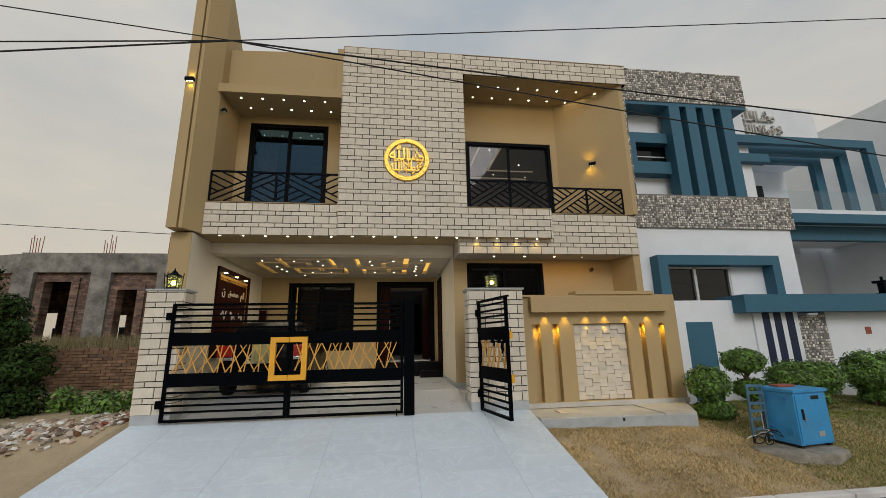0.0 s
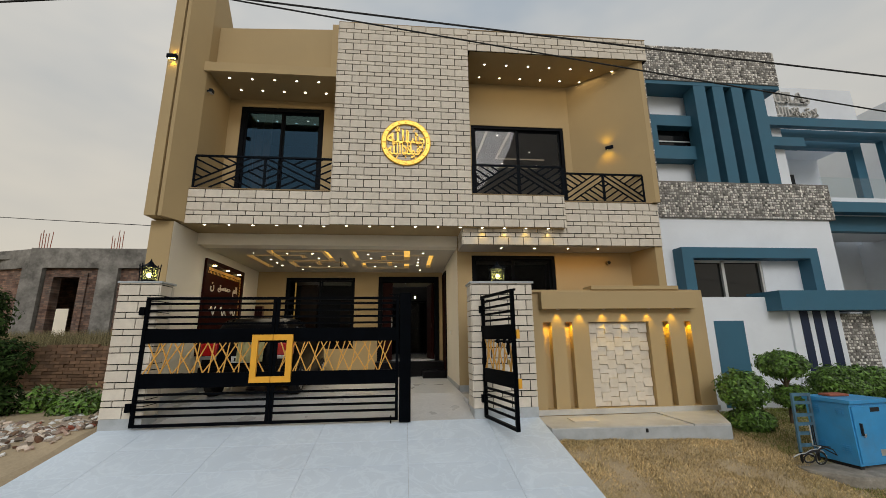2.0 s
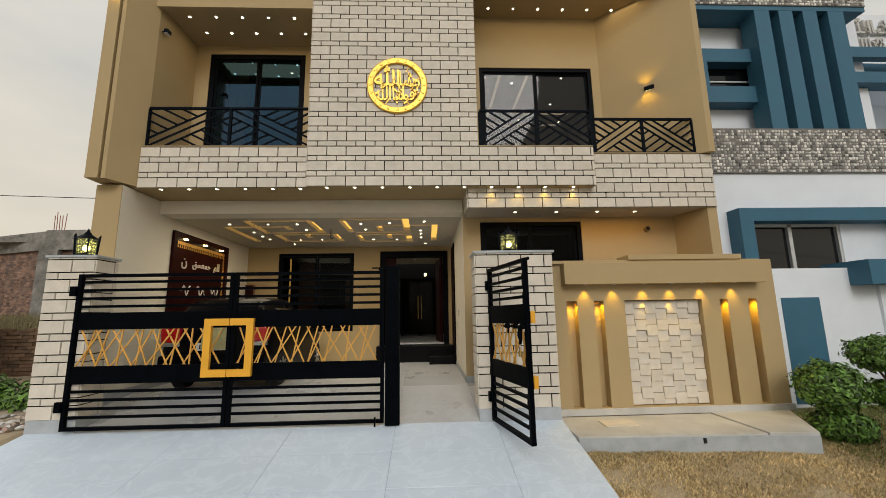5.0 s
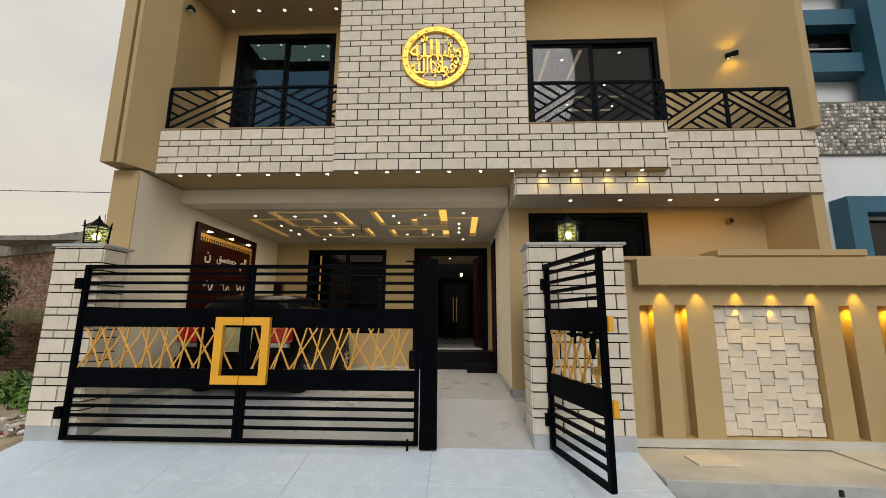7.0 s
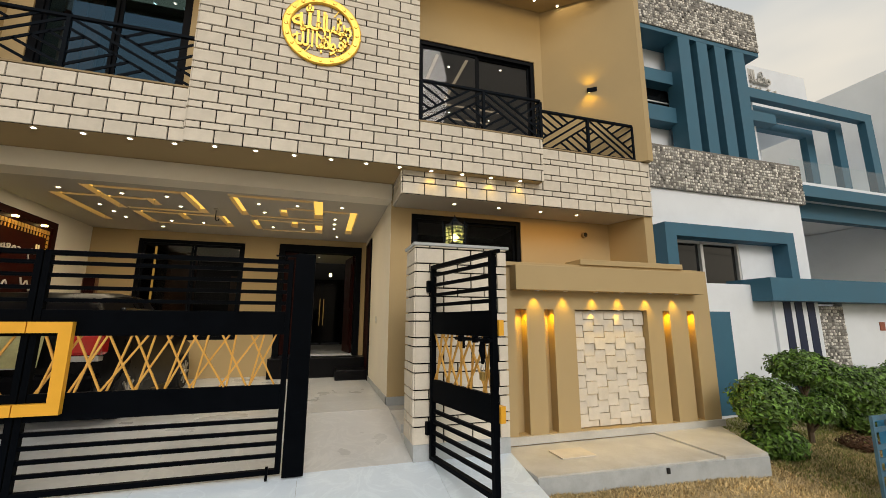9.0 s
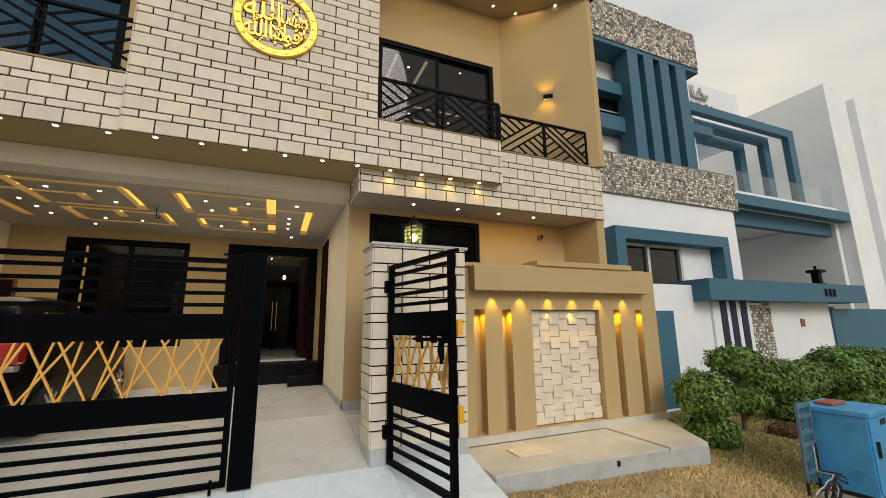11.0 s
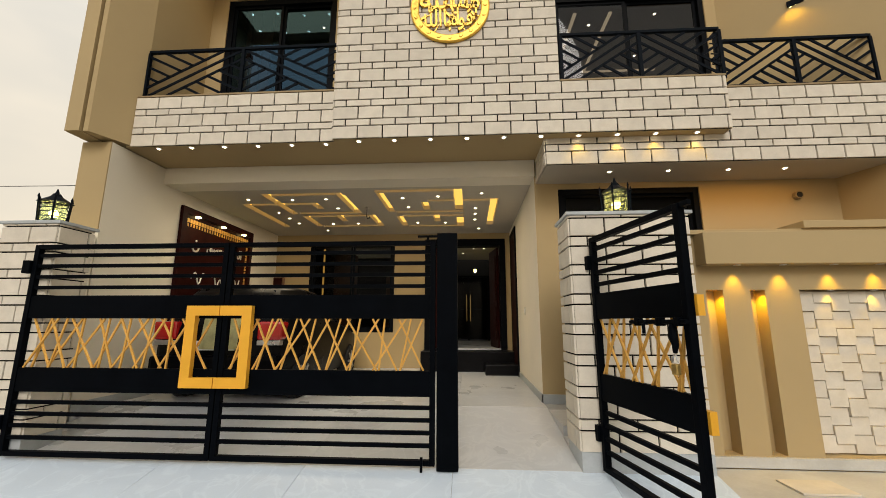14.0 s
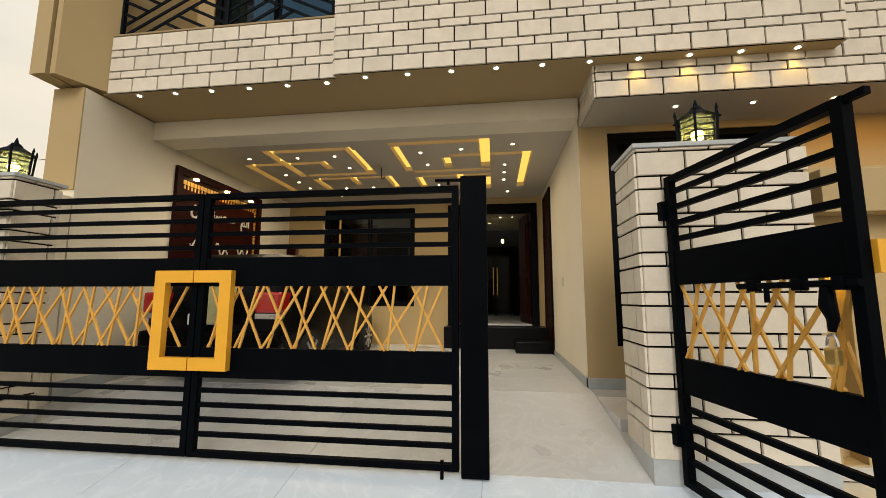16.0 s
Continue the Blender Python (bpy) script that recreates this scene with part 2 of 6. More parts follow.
# Blue cast in the mirror colour stands in for a bluer sky being reflected.
M_GLASS_SKY = pane_glass("sky_reflection_tint_glass", (0.12, 0.14, 0.17), 0.95, 1.9, (0.30, 0.62, 1.0))
M_GLASS_CLEAR = pane_glass("clear_glass", (0.85, 0.92, 0.93))
M_WOOD = mat("dark_red_wood", (0.022, 0.004, 0.003), 0.42, 0, 0.35, 10, 0.1, 120, spec=0.06)
M_BROWN = mat("brown_interior_wood", (0.16, 0.075, 0.035), 0.45, 0, 0.3, 8, 0.1)
M_ROOM = mat("room_wall_paint", (0.20, 0.17, 0.14), 0.8, 0, 0.08, 2, 0.05)
# Near-black copy of the room paint: the gloom of dim rooms put into colour.
M_ROOM_GLOOM = mat("room_wall_painted_gloom", (0.010, 0.009, 0.008), 0.8, 0, 0.15, 2, 0.05)
M_GRANITE = mat("black_granite", (0.003, 0.003, 0.004), 0.3, 0, 0.4, 40, 0.03, 200, spec=0.1)
M_LED = glow("led_disc", (1.0, 0.82, 0.54), 14)
M_COVE = glow("cove_strip", (1.0, 0.56, 0.11), 1.1)
M_COVE_ROOM = glow("room_cove_strip", (1.0, 0.78, 0.5), 0.55)
M_BULB = glow("lamp_bulb", (1.0, 0.80, 0.30), 9)
M_CHROME = mat("spotlight_rim", (0.75, 0.74, 0.72), 0.3, 0.8, 0.05, 10, 0.02)
M_BLUE = mat("steel_blue_paint", (0.036, 0.128, 0.200), 0.6, 0, 0.08, 2, 0.08, 140, stain=(0.06, 0.14, 0.22), stain_amount=0.2)
M_WHITE = mat("bluish_white_paint", (0.76, 0.805, 0.86), 0.75, 0, 0.05, 1.1, 0.1, 140, stain=(0.52, 0.54, 0.60), stain_amount=0.25)
M_MOSAIC = mat("pebble_mosaic", (0.50, 0.485, 0.455), 0.5, 0, 0.35, 18, 0.4, 90, rnd=0.85)
M_MOSAIC_BACK = mat("mosaic_bed", (0.19, 0.18, 0.165), 0.85, 0, 0.3, 25, 0.3)
M_BOX = mat("cyan_blue_enamel", (0.05, 0.30, 0.62), 0.4, 0, 0.12, 5, 0.08, 120, stain=(0.10, 0.22, 0.36), stain_amount=0.45)
M_CONCRETE = mat("raw_concrete", (0.36, 0.34, 0.31), 0.9, 0, 0.22, 3.5, 0.5, 60, stain=(0.20, 0.19, 0.18), stain_amount=0.6, dist=0.01)
M_PADSTONE = mat("rough_old_concrete", (0.27, 0.25, 0.215), 0.95, 0, 0.35, 9, 0.9, 45, stain=(0.15, 0.14, 0.11), stain_amount=0.7, dist=0.02)
M_OLDBLUE = mat("faded_blue_grey_paint", (0.07, 0.16, 0.23), 0.7, 0, 0.3, 8, 0.2, 90, stain=(0.10, 0.10, 0.10), stain_amount=0.6)
M_CONC_FAR = mat("stained_concrete", (0.23, 0.22, 0.20), 0.95, 0, 0.5, 1.6, 0.6, 7, spec=0.1, stain=(0.085, 0.082, 0.075), stain_amount=0.9, dist=0.08)
M_BRICK_FAR = mat("raw_brickwork", (0.185, 0.125, 0.098), 0.95, 0, 0.5, 2.2, 0.6, 9, rnd=0.25, spec=0.1, stain=(0.17, 0.145, 0.125), stain_amount=0.85, dist=0.08)
_n, _l = M_BRICK_FAR.node_tree.nodes, M_BRICK_FAR.node_tree.links
_bs = next(n for n in _n if n.type == "BSDF_PRINCIPLED")
_co, _mp, _bk, _mu = _n.new("ShaderNodeTexCoord"), _n.new("ShaderNodeMapping"), _n.new("ShaderNodeTexBrick"), _n.new("ShaderNodeMixRGB")
_mp.inputs["Rotation"].default_value = (radians(90), 0, 0)
for _k, _v in (("Color1", (1.45, 1.3, 1.2, 1)), ("Color2", (0.55, 0.55, 0.6, 1)), ("Mortar", (0.75, 0.85, 0.9, 1)), ("Scale", 1.0), ("Mortar Size", 0.014), ("Brick Width", 0.30), ("Row Height", 0.12)):
    _bk.inputs[_k].default_value = _v
_mu.blend_type = "MULTIPLY"
_mu.inputs[0].default_value = 1.0
_l.new(_co.outputs["Object"], _mp.inputs[0])
_l.new(_mp.outputs[0], _bk.inputs["Vector"])
_l.new(_bs.inputs["Base Color"].links[0].from_socket, _mu.inputs[1])
_l.new(_bk.outputs["Color"], _mu.inputs[2])
_l.new(_mu.outputs[0], _bs.inputs["Base Color"])
M_BRICK = mat("weathered_red_brick", (0.235, 0.145, 0.09), 0.92, 0, 0.25, 8, 0.5, 60, rnd=0.3, stain=(0.10, 0.08, 0.065), stain_amount=0.6, dist=0.01)
M_SOIL = mat("dry_soil", (0.40, 0.32, 0.21), 0.95, 0, 0.25, 1.4, 0.8, 28, stain=(0.22, 0.19, 0.11), stain_amount=0.7, dist=0.03)
M_ASPHALT = mat("grey_asphalt", (0.09, 0.088, 0.085), 0.9, 0, 0.25, 2, 0.6, 120, dist=0.01)
M_GRASS_DRY = mat("dry_grass_blade", (0.57, 0.44, 0.23), 0.85, 0, 0.35, 1.2, 0, rnd=0.55, stain=(0.26, 0.26, 0.09), stain_amount=0.5)
M_WEED = mat("dull_dry_weed", (0.21, 0.175, 0.09), 0.9, 0, 0.4, 0.6, 0, rnd=0.6, stain=(0.09, 0.11, 0.035), stain_amount=0.8)
M_WITHER = mat("withered_leaf", (0.11, 0.055, 0.03), 0.9, 0, 0.3, 9, 0, rnd=0.5)
M_BRASS = mat("dull_brass", (0.55, 0.38, 0.13), 0.35, 0.8, 0.15, 12, 0.1)
M_GRASS_GREEN = mat("green_grass_blade", (0.21, 0.23, 0.06), 0.8, 0, 0.3, 1.5, 0, rnd=0.5)
M_LEAF = mat("topiary_leaf", (0.095, 0.185, 0.028), 0.45, 0, 0.4, 7, 0, rnd=0.75, spec=0.45)
M_LEAF_DARK = mat("wild_bush_leaf", (0.028, 0.055, 0.014), 0.7, 0, 0.35, 2, 0, rnd=0.6, spec=0.1)
M_BARK = mat("grey_brown_bark", (0.12, 0.085, 0.055), 0.9, 0, 0.3, 14, 0.5)
M_RUBBER = mat("black_rubber", (0.015, 0.015, 0.016), 0.8, 0, 0.2, 20, 0.1)
M_CAR = mat("black_car_paint", (0.003, 0.003, 0.004), 0.3, 0.0, 0.1, 3, 0, coat=0.02, spec=0.06)
M_CAR_RED = mat("red_tail_lamp", (0.42, 0.012, 0.012), 0.18, 0, 0.1, 10, 0, coat=0.8)
M_CAR_GLASS = mat("car_glass", (0.006, 0.007, 0.008), 0.06, 0, 0.1, 3, 0, coat=0.25, spec=0.25)
M_CLOTH = mat("pale_yellow_cloth", (0.62, 0.58, 0.30), 0.9, 0, 0.2, 9, 0.5, 60)
M_SILVER = mat("satin_silver", (0.6, 0.6, 0.6), 0.3, 0.9, 0.1, 10, 0.03)
M_NAVY = mat("navy_stripe_paint", (0.010, 0.020, 0.055), 0.6, 0, 0.1, 3, 0.08, 140)
M_PLATE = mat("white_plate", (0.7, 0.7, 0.68), 0.5, 0, 0.05, 10, 0)
M_SWITCH = mat("ivory_plastic", (0.6, 0.57, 0.48), 0.4, 0, 0.05, 10, 0)
M_CABLE = mat("black_cable", (0.012, 0.012, 0.012), 0.7, 0, 0.1, 10, 0)
M_RUBBLE = mat("broken_brick_rubble", (0.40, 0.34, 0.28), 0.95, 0, 0.4, 5, 0.5, 60, rnd=0.7, stain=(0.30, 0.12, 0.08), stain_amount=0.8, dist=0.01)
M_TERRA = mat("terracotta_red", (0.30, 0.09, 0.055), 0.7, 0, 0.2, 12, 0.2)
M_LEDGE = mat("cream_marble_slab", (0.53, 0.52, 0.49), 0.5, 0, 0.14, 3, 0.06, 60, stain=(0.36, 0.33, 0.28), stain_amount=0.55)
M_CALLI = mat("silver_lettering", (0.75, 0.72, 0.66), 0.35, 0.3, 0.05, 10, 0)
M_GREENGLASS = pane_glass("green_lantern_glass", (0.84, 0.94, 0.72), 0.4)
_n, _l = M_GREENGLASS.node_tree.nodes, M_GREENGLASS.node_tree.links
_tr = _n.new("ShaderNodeBsdfTranslucent")
_tr.inputs["Color"].default_value = (0.84, 0.92, 0.60, 1)
_mx = _n.new("ShaderNodeMixShader")
_mx.inputs["Fac"].default_value = 0.2
_l.new(_n["Material Output"].inputs["Surface"].links[0].from_socket, _mx.inputs[1])
_l.new(_tr.outputs[0], _mx.inputs[2])
_l.new(_mx.outputs[0], _n["Material Output"].inputs["Surface"])
M_KERB = mat("white_kerb_paint", (0.68, 0.67, 0.66), 0.8, 0, 0.12, 4, 0.3, 60, stain=(0.3, 0.27, 0.25), stain_amount=0.5)
M_GREYFRAME = mat("silver_grey_aluminium", (0.55, 0.56, 0.56), 0.45, 0.4, 0.06, 8, 0.02)

# ---- helpers ----


def bx(bm, x0, x1, y0, y1, z0, z1, m=None):
    """A box of eight corners into bm."""
    v = [bm.verts.new(Vector(c) if m is None else m @ Vector(c)) for c in ((x0, y0, z0), (x1, y0, z0), (x1, y1, z0), (x0, y1, z0), (x0, y0, z1), (x1, y0, z1), (x1, y1, z1), (x0, y1, z1))]
    for f in ((0, 3, 2, 1), (4, 5, 6, 7), (0, 1, 5, 4), (1, 2, 6, 5), (2, 3, 7, 6), (3, 0, 4, 7)):
        bm.faces.new([v[i] for i in f])
    return v


def box(x0, x1, y0, y1, z0, z1, bevel=0.0):
    bm = bmesh.new()
    bx(bm, x0, x1, y0, y1, z0, z1)
    if bevel:
        bmesh.ops.bevel(bm, geom=bm.edges[:], offset=bevel, segments=2, affect="EDGES", profile=0.6)
    return bm


def boxes(*rows):
    bm = bmesh.new()
    for r in rows:
        bx(bm, *r)
    return bm


def prism(points, z0, z1, bevel=0.0):
    """A plan outline (x, y) raised from z0 to z1."""
    bm = bmesh.new()
    lo = [bm.verts.new((x, y, z0)) for x, y in points]
    hi = [bm.verts.new((x, y, z1)) for x, y in points]
    n = len(points)
    bm.faces.new(lo[::-1])
    bm.faces.new(hi)
    for i in range(n):
        bm.faces.new((lo[i], lo[(i + 1) % n], hi[(i + 1) % n], hi[i]))
    bmesh.ops.recalc_face_normals(bm, faces=bm.faces[:])
    if bevel:
        bmesh.ops.bevel(bm, geom=bm.edges[:], offset=bevel, segments=2, affect="EDGES", profile=0.6)
    return bm


def cyl(bm, r0, r1, z0, z1, seg=16, m=None):
    a = bmesh.ops.create_cone(bm, cap_ends=True, segments=seg, radius1=r0, radius2=r1, depth=z1 - z0, matrix=(m or Matrix()) @ Matrix.Translation((0, 0, (z0 + z1) / 2)))
    return a["verts"]


def bar(bm, a, b, w, d=None, up=(0, 1, 0)):
    """A square bar from a to b, w wide across the plane and d deep along up."""
    a, b, up = Vector(a), Vector(b), Vector(up)
    d = d or w
    t = (b - a).normalized()
    s = t.cross(up).normalized()
    u = s.cross(t).normalized()
    v = []
    for p in (a, b):
        for i, j in ((-1, -1), (1, -1), (1, 1), (-1, 1)):
            v.append(bm.verts.new(p + s * (i * w / 2) + u * (j * d / 2)))
    for f in ((0, 1, 2, 3), (7, 6, 5, 4), (0, 4, 5, 1), (1, 5, 6, 2), (2, 6, 7, 3), (3, 7, 4, 0)):
        bm.faces.new([v[i] for i in f])


def tube(bm, pts, r, seg=6):
    """A round tube along pts."""
    rings = []
    for i, p in enumerate(pts):
        p = Vector(p)
        t = (Vector(pts[min(i + 1, len(pts) - 1)]) - Vector(pts[max(i - 1, 0)])).normalized()
        s = t.orthogonal().normalized() if not rings else (side - t * side.dot(t)).normalized()
        side = s
        u = t.cross(s)
        rr = r[i] if isinstance(r, (list, tuple)) else r
        rings.append([bm.verts.new(p + s * rr * math.cos(2 * math.pi * k / seg) + u * rr * math.sin(2 * math.pi * k / seg)) for k in range(seg)])
    for a, b in zip(rings, rings[1:]):
        for k in range(seg):
            bm.faces.new((a[k], a[(k + 1) % seg], b[(k + 1) % seg], b[k]))
    bm.faces.new(rings[0][::-1])
    bm.faces.new(rings[-1])


def meshed(name, bm, material, smooth=False):
    me = bpy.data.meshes.new(name)
    bm.normal_update()
    bm.to_mesh(me)
    bm.free()
    me.materials.append(material)
    if smooth:
        me.polygons.foreach_set("use_smooth", [True] * len(me.polygons))
        me.set_sharp_from_angle(angle=radians(35))
    return me


def part(name, bm, material, parent=None, label="", smooth=False):
    ob = new(name, meshed(name, bm, material, smooth))
    if parent is not None:
        ob.parent = parent
    if label:
        tagged(ob, label)
    return ob


def thing(name, label, category, m=None, group="", kind=""):
    ob = new(name)
    ob.empty_display_size = 0.1
    if m is not None:
        ob.matrix_world = m
    return tagged(ob, label, category, group, kind)


def setting(name, bm, material, label, category="wall"):
    return tagged(part(name, bm, material), label, category, kind="structure")


def window_fill(x0, x1, y0, y1, z0, z1, holes):
    """A wall slab between y0 and y1 with rectangular openings (x0, x1, z0, z1) through it."""
    bm = bmesh.new()
    xs = sorted({x0, x1, *[h[0] for h in holes], *[h[1] for h in holes]})
    zs = sorted({z0, z1, *[h[2] for h in holes], *[h[3] for h in holes]})
    for xa, xb in zip(xs, xs[1:]):
        for za, zb in zip(zs, zs[1:]):
            cx, cz = (xa + xb) / 2, (za + zb) / 2
            if not any(h[0] < cx < h[1] and h[2] < cz < h[3] for h in holes):
                bx(bm, xa, xb, y0, y1, za, zb)
    bmesh.ops.remove_doubles(bm, verts=bm.verts[:], dist=1e-5)
    seen = {}
    for f in bm.faces[:]:
        c = tuple(round(v, 4) for v in f.calc_center_median())
        if c in seen:
            bmesh.ops.delete(bm, geom=[f, seen[c]], context="FACES_ONLY")
        else:
            seen[c] = f
    return bm


def sheet(x0, x1, y, z0, z1):
    """One thin glass sheet facing -y."""
    bm = bmesh.new()
    bm.faces.new([bm.verts.new(p) for p in ((x0, y, z0), (x1, y, z0), (x1, y, z1), (x0, y, z1))])
    return bm

# ---- ground ----
TOP = 7.62  # the gate line


def ground_z(x, y):
    """Lawn, verge and empty plot: down from the house towards the road."""
    z = max(-0.68, -0.24 - 0.2 * max(0.0, 7.0 - y))
    if x < -3.3:
        z = max(-0.7, -0.02 - 0.2 * max(0.0, 7.6 - y)) + (0.03 * min(y - 7.6, 20) if y > 7.6 else 0)
    return z


def build_ground():
    bm = bmesh.new()
    xs = [-400, -120, -45] + [-30 + 2.0 * i for i in range(9)] + [-12 + 0.4 * i for i in range(22)] + [-3.3, -3.29, 0.0] + [3.0 + 0.35 * i for i in range(30)] + [15, 20, 40, 120, 400]
    ys = [-300, -60, -8.0, -7.9, 4.6, 4.75] + [5.0 + 0.3 * i for i in range(34)] + [16, 20, 26, 34, 60, 200, 600]
    grid = []
    for y in ys:
        row = []
        for x in xs:
            z = ground_z(x, y) if -7.95 < y else -0.6
            if y < 4.7:
                z = -0.78
            if abs(x) < 25 and 4.8 < y < 30 and not -3.3 < x < 2.9:
                z += 0.05 * noise.noise((x * 0.8, y * 0.8, 0)) + 0.02 * noise.noise((x * 3, y * 3, 5))
            if -3.29 <= x <= 2.9:
                z = min(z, -0.95)
            row.append(bm.verts.new((x, y, z)))
        grid.append(row)
    for a, b in zip(grid, grid[1:]):
        for i in range(len(xs) - 1):
            bm.faces.new((a[i], a[i + 1], b[i + 1], b[i]))
    return bm


setting("ground", build_ground(), M_SOIL, "dry brown bare soil with trampled patches", "ground")
setting("road", box(-200, 200, -7.9, 4.88, -0.85, -0.63), M_ASPHALT, "worn grey asphalt street surface", "road")
kerb = thing("kerb", "white painted concrete kerb beside the lawn", "kerb", kind="structure")
for i in range(14):
    part("kerb_stone", box(3.05 + 0.92 * i, 3.05 + 0.92 * i + 0.905, 4.89, 5.03, -0.85, -0.575, 0.012), M_KERB, kerb)

# sloping drive of large tiles
drive = thing("drive", "pale blue-grey marble tiled car ramp sloping to street", "driveway", kind="structure")
SLOPE = math.atan(0.207)
ramp = pose(0, TOP + 0.02, 0.0, math.degrees(SLOPE), 0, 0)
bm = bmesh.new()
bx(bm, -3.42, 2.97, -3.2, 0.0, -0.2, -0.006, ramp)
part("bed", bm, M_GROUT, drive)
tile_len, tile_w = 0.62, 1.22
me_tiles = {}


def slab_piece(name, parent, x0, x1, y0, y1, m, material, thick=0.03):
    key = (round(x1 - x0, 3), round(y1 - y0, 3), material.name, thick)
    if key not in me_tiles:
        b = bmesh.new()
        w, d = (x1 - x0) / 2, (y1 - y0) / 2
        bx(b, -w, w, -d, d, -thick, 0)
        bmesh.ops.bevel(b, geom=[e for e in b.edges if all(v.co.z > -0.001 for v in e.verts)], offset=0.0015, segments=1, affect="EDGES")
        me_tiles[key] = meshed(name, b, material)
    o = new(name, me_tiles[key])
    o.matrix_world = m @ Matrix.Translation(((x0 + x1) / 2, (y0 + y1) / 2, 0))
    o.parent = parent
    return o


# porch floor: rises a little from the gate, then level
def porch_z(y):
    return 0.0 if y < TOP else min(0.2, (y - TOP) * 0.14)


bm = bmesh.new()
prof = [(TOP + 0.02, 0.0), (9.05, 0.2), (12.75, 0.22)]
lo = [[bm.verts.new((x, y, z - 0.012)) for y, z in prof] for x in (-3.22, 2.97)]
dn = [[bm.verts.new((x, y, -0.4)) for y, z in prof] for x in (-3.22, 2.97)]
for i in range(2):
    bm.faces.new((lo[0][i], lo[1][i], lo[1][i + 1], lo[0][i + 1]))
    bm.faces.new((lo[0][i], lo[0][i + 1], dn[0][i + 1], dn[0][i]))
    bm.faces.new((lo[1][i], dn[1][i], dn[1][i + 1], lo[1][i + 1]))
bm.faces.new((lo[0][0], dn[0][0], dn[1][0], lo[1][0]))
floor = setting("floor", bm, M_GROUT, "grey polished marble tiles on the porch floor", "floor")
setting("side_court_floor", box(1.955, 6.3, 8.3, 9.33, -0.3, 0.185), M_PORCH, "grey tiled strip behind the front wall", "floor")

# ---- the house: setting ----
IN_L = -3.22  # inner face of the porch's side wall
setting("wall_side", box(-3.59, IN_L, 8.4, 12.7, -0.4, 3.3), M_CREAM, "cream painted porch side wall, tan at its end")
setting("wall_side_end", box(-3.59, IN_L - 0.002, 8.385, 8.4, 2.2, 3.3), M_TAN, "tan painted end of the porch side wall")
setting("wall_boundary", box(-3.45, IN_L, 7.95, 8.384, -0.4, 2.12), M_CREAM, "low cream boundary wall joining the gate pillar")
# back wall of the porch with window and door openings
BACK = 12.7
setting("wall_porch_back", window_fill(IN_L - 0.3, 2.35, BACK, BACK + 0.23, -0.2, 3.3, [(-2.45, -0.55, 0.95, 2.92), (0.12, 1.85, 0.0, 2.95)]), M_TAN, "tan painted porch back wall with window and doorway")
setting("wall_entry", prism([(1.95, 9.33), (2.2, 9.33), (2.2, 12.7), (1.95, 12.7)], -0.2, 3.3), M_CREAM, "cream porch wall with a light switch")
setting("wall_ground_front", window_fill(1.953, 5.77, 9.327, 9.55, -0.2, 3.3, [(2.26, 4.07, 0.62, 2.91)]), M_TAN, "tan ground floor wall with a dark window")
setting("wall_recess_ground", prism([(5.77, 9.33), (5.95, 8.69), (6.11, 8.69), (6.11, 9.6), (5.77, 9.6)], -0.4, 2.985), M_TAN, "splayed tan wall closing the ground recess")
setting("baseboard", boxes((1.938, 1.95, 9.315, 12.3, 0.18, 0.30), (1.938, 2.97, 9.315, 9.327, 0.18, 0.30), (IN_L, IN_L + 0.012, 8.4, 12.7, 0.1, 0.30)), M_PLINTH, "grey marble skirting along porch walls", "skirting")

# soffits and ceilings
SOF = 3.31
for nm, row in (("ceiling_overhang_west", (-3.21, -0.542, 8.572, 9.42, SOF, SOF + 0.06)), ("ceiling_overhang_middle", (-0.542, 1.99, 8.515, 9.42, SOF, SOF + 0.06)), ("ceiling_overhang_east", (1.99, 4.015, 8.52, 8.66, SOF, SOF + 0.06))):
    setting(nm, box(*row), M_TAN, "tan soffit of the upper storey overhang with downlights", "ceiling")
setting("ceiling_beam", box(IN_L, 1.95, 9.26, 9.6, 3.076, 3.305), M_CREAM, "cream beam across the porch", "beam")
# porch ceiling with sunken coves: x0, x1, y0, y1 of each channel
COVES = [(-2.1, -0.85, 9.80, 9.90), (-0.95, -0.82, 9.90, 10.85), (-1.95, -0.82, 10.85, 10.95), (-2.1, -1.98, 9.9, 10.95), (-2.68, -2.55, 10.3, 11.85), (-2.55, -1.4, 10.28, 10.38), (-1.52, -1.4, 10.38, 10.62),
         (-0.33, -0.21, 9.85, 10.88), (-0.33, 0.98, 9.72, 9.82), (0.84, 0.98, 9.82, 10.78), (-0.2, 0.98, 10.86, 10.96), (0.3, 0.42, 10.34, 10.78), (0.42, 1.55, 10.22, 10.32), (1.42, 1.55, 10.32, 11.9),
         (-1.98, -1.86, 11.1, 11.85), (-1.86, -0.62, 11.06, 11.16), (-0.74, -0.62, 11.16, 11.9), (-1.86, -0.74, 11.82, 11.92), (-0.25, -0.13, 11.2, 11.9), (-0.13, 0.98, 11.12, 11.22), (0.84, 0.98, 11.3, 12.0), (0.42, 0.54, 11.22, 11.6), (-0.13, 0.84, 11.9, 12.0), (-1.35, -1.23, 11.16, 11.5)]
CEIL = 3.08


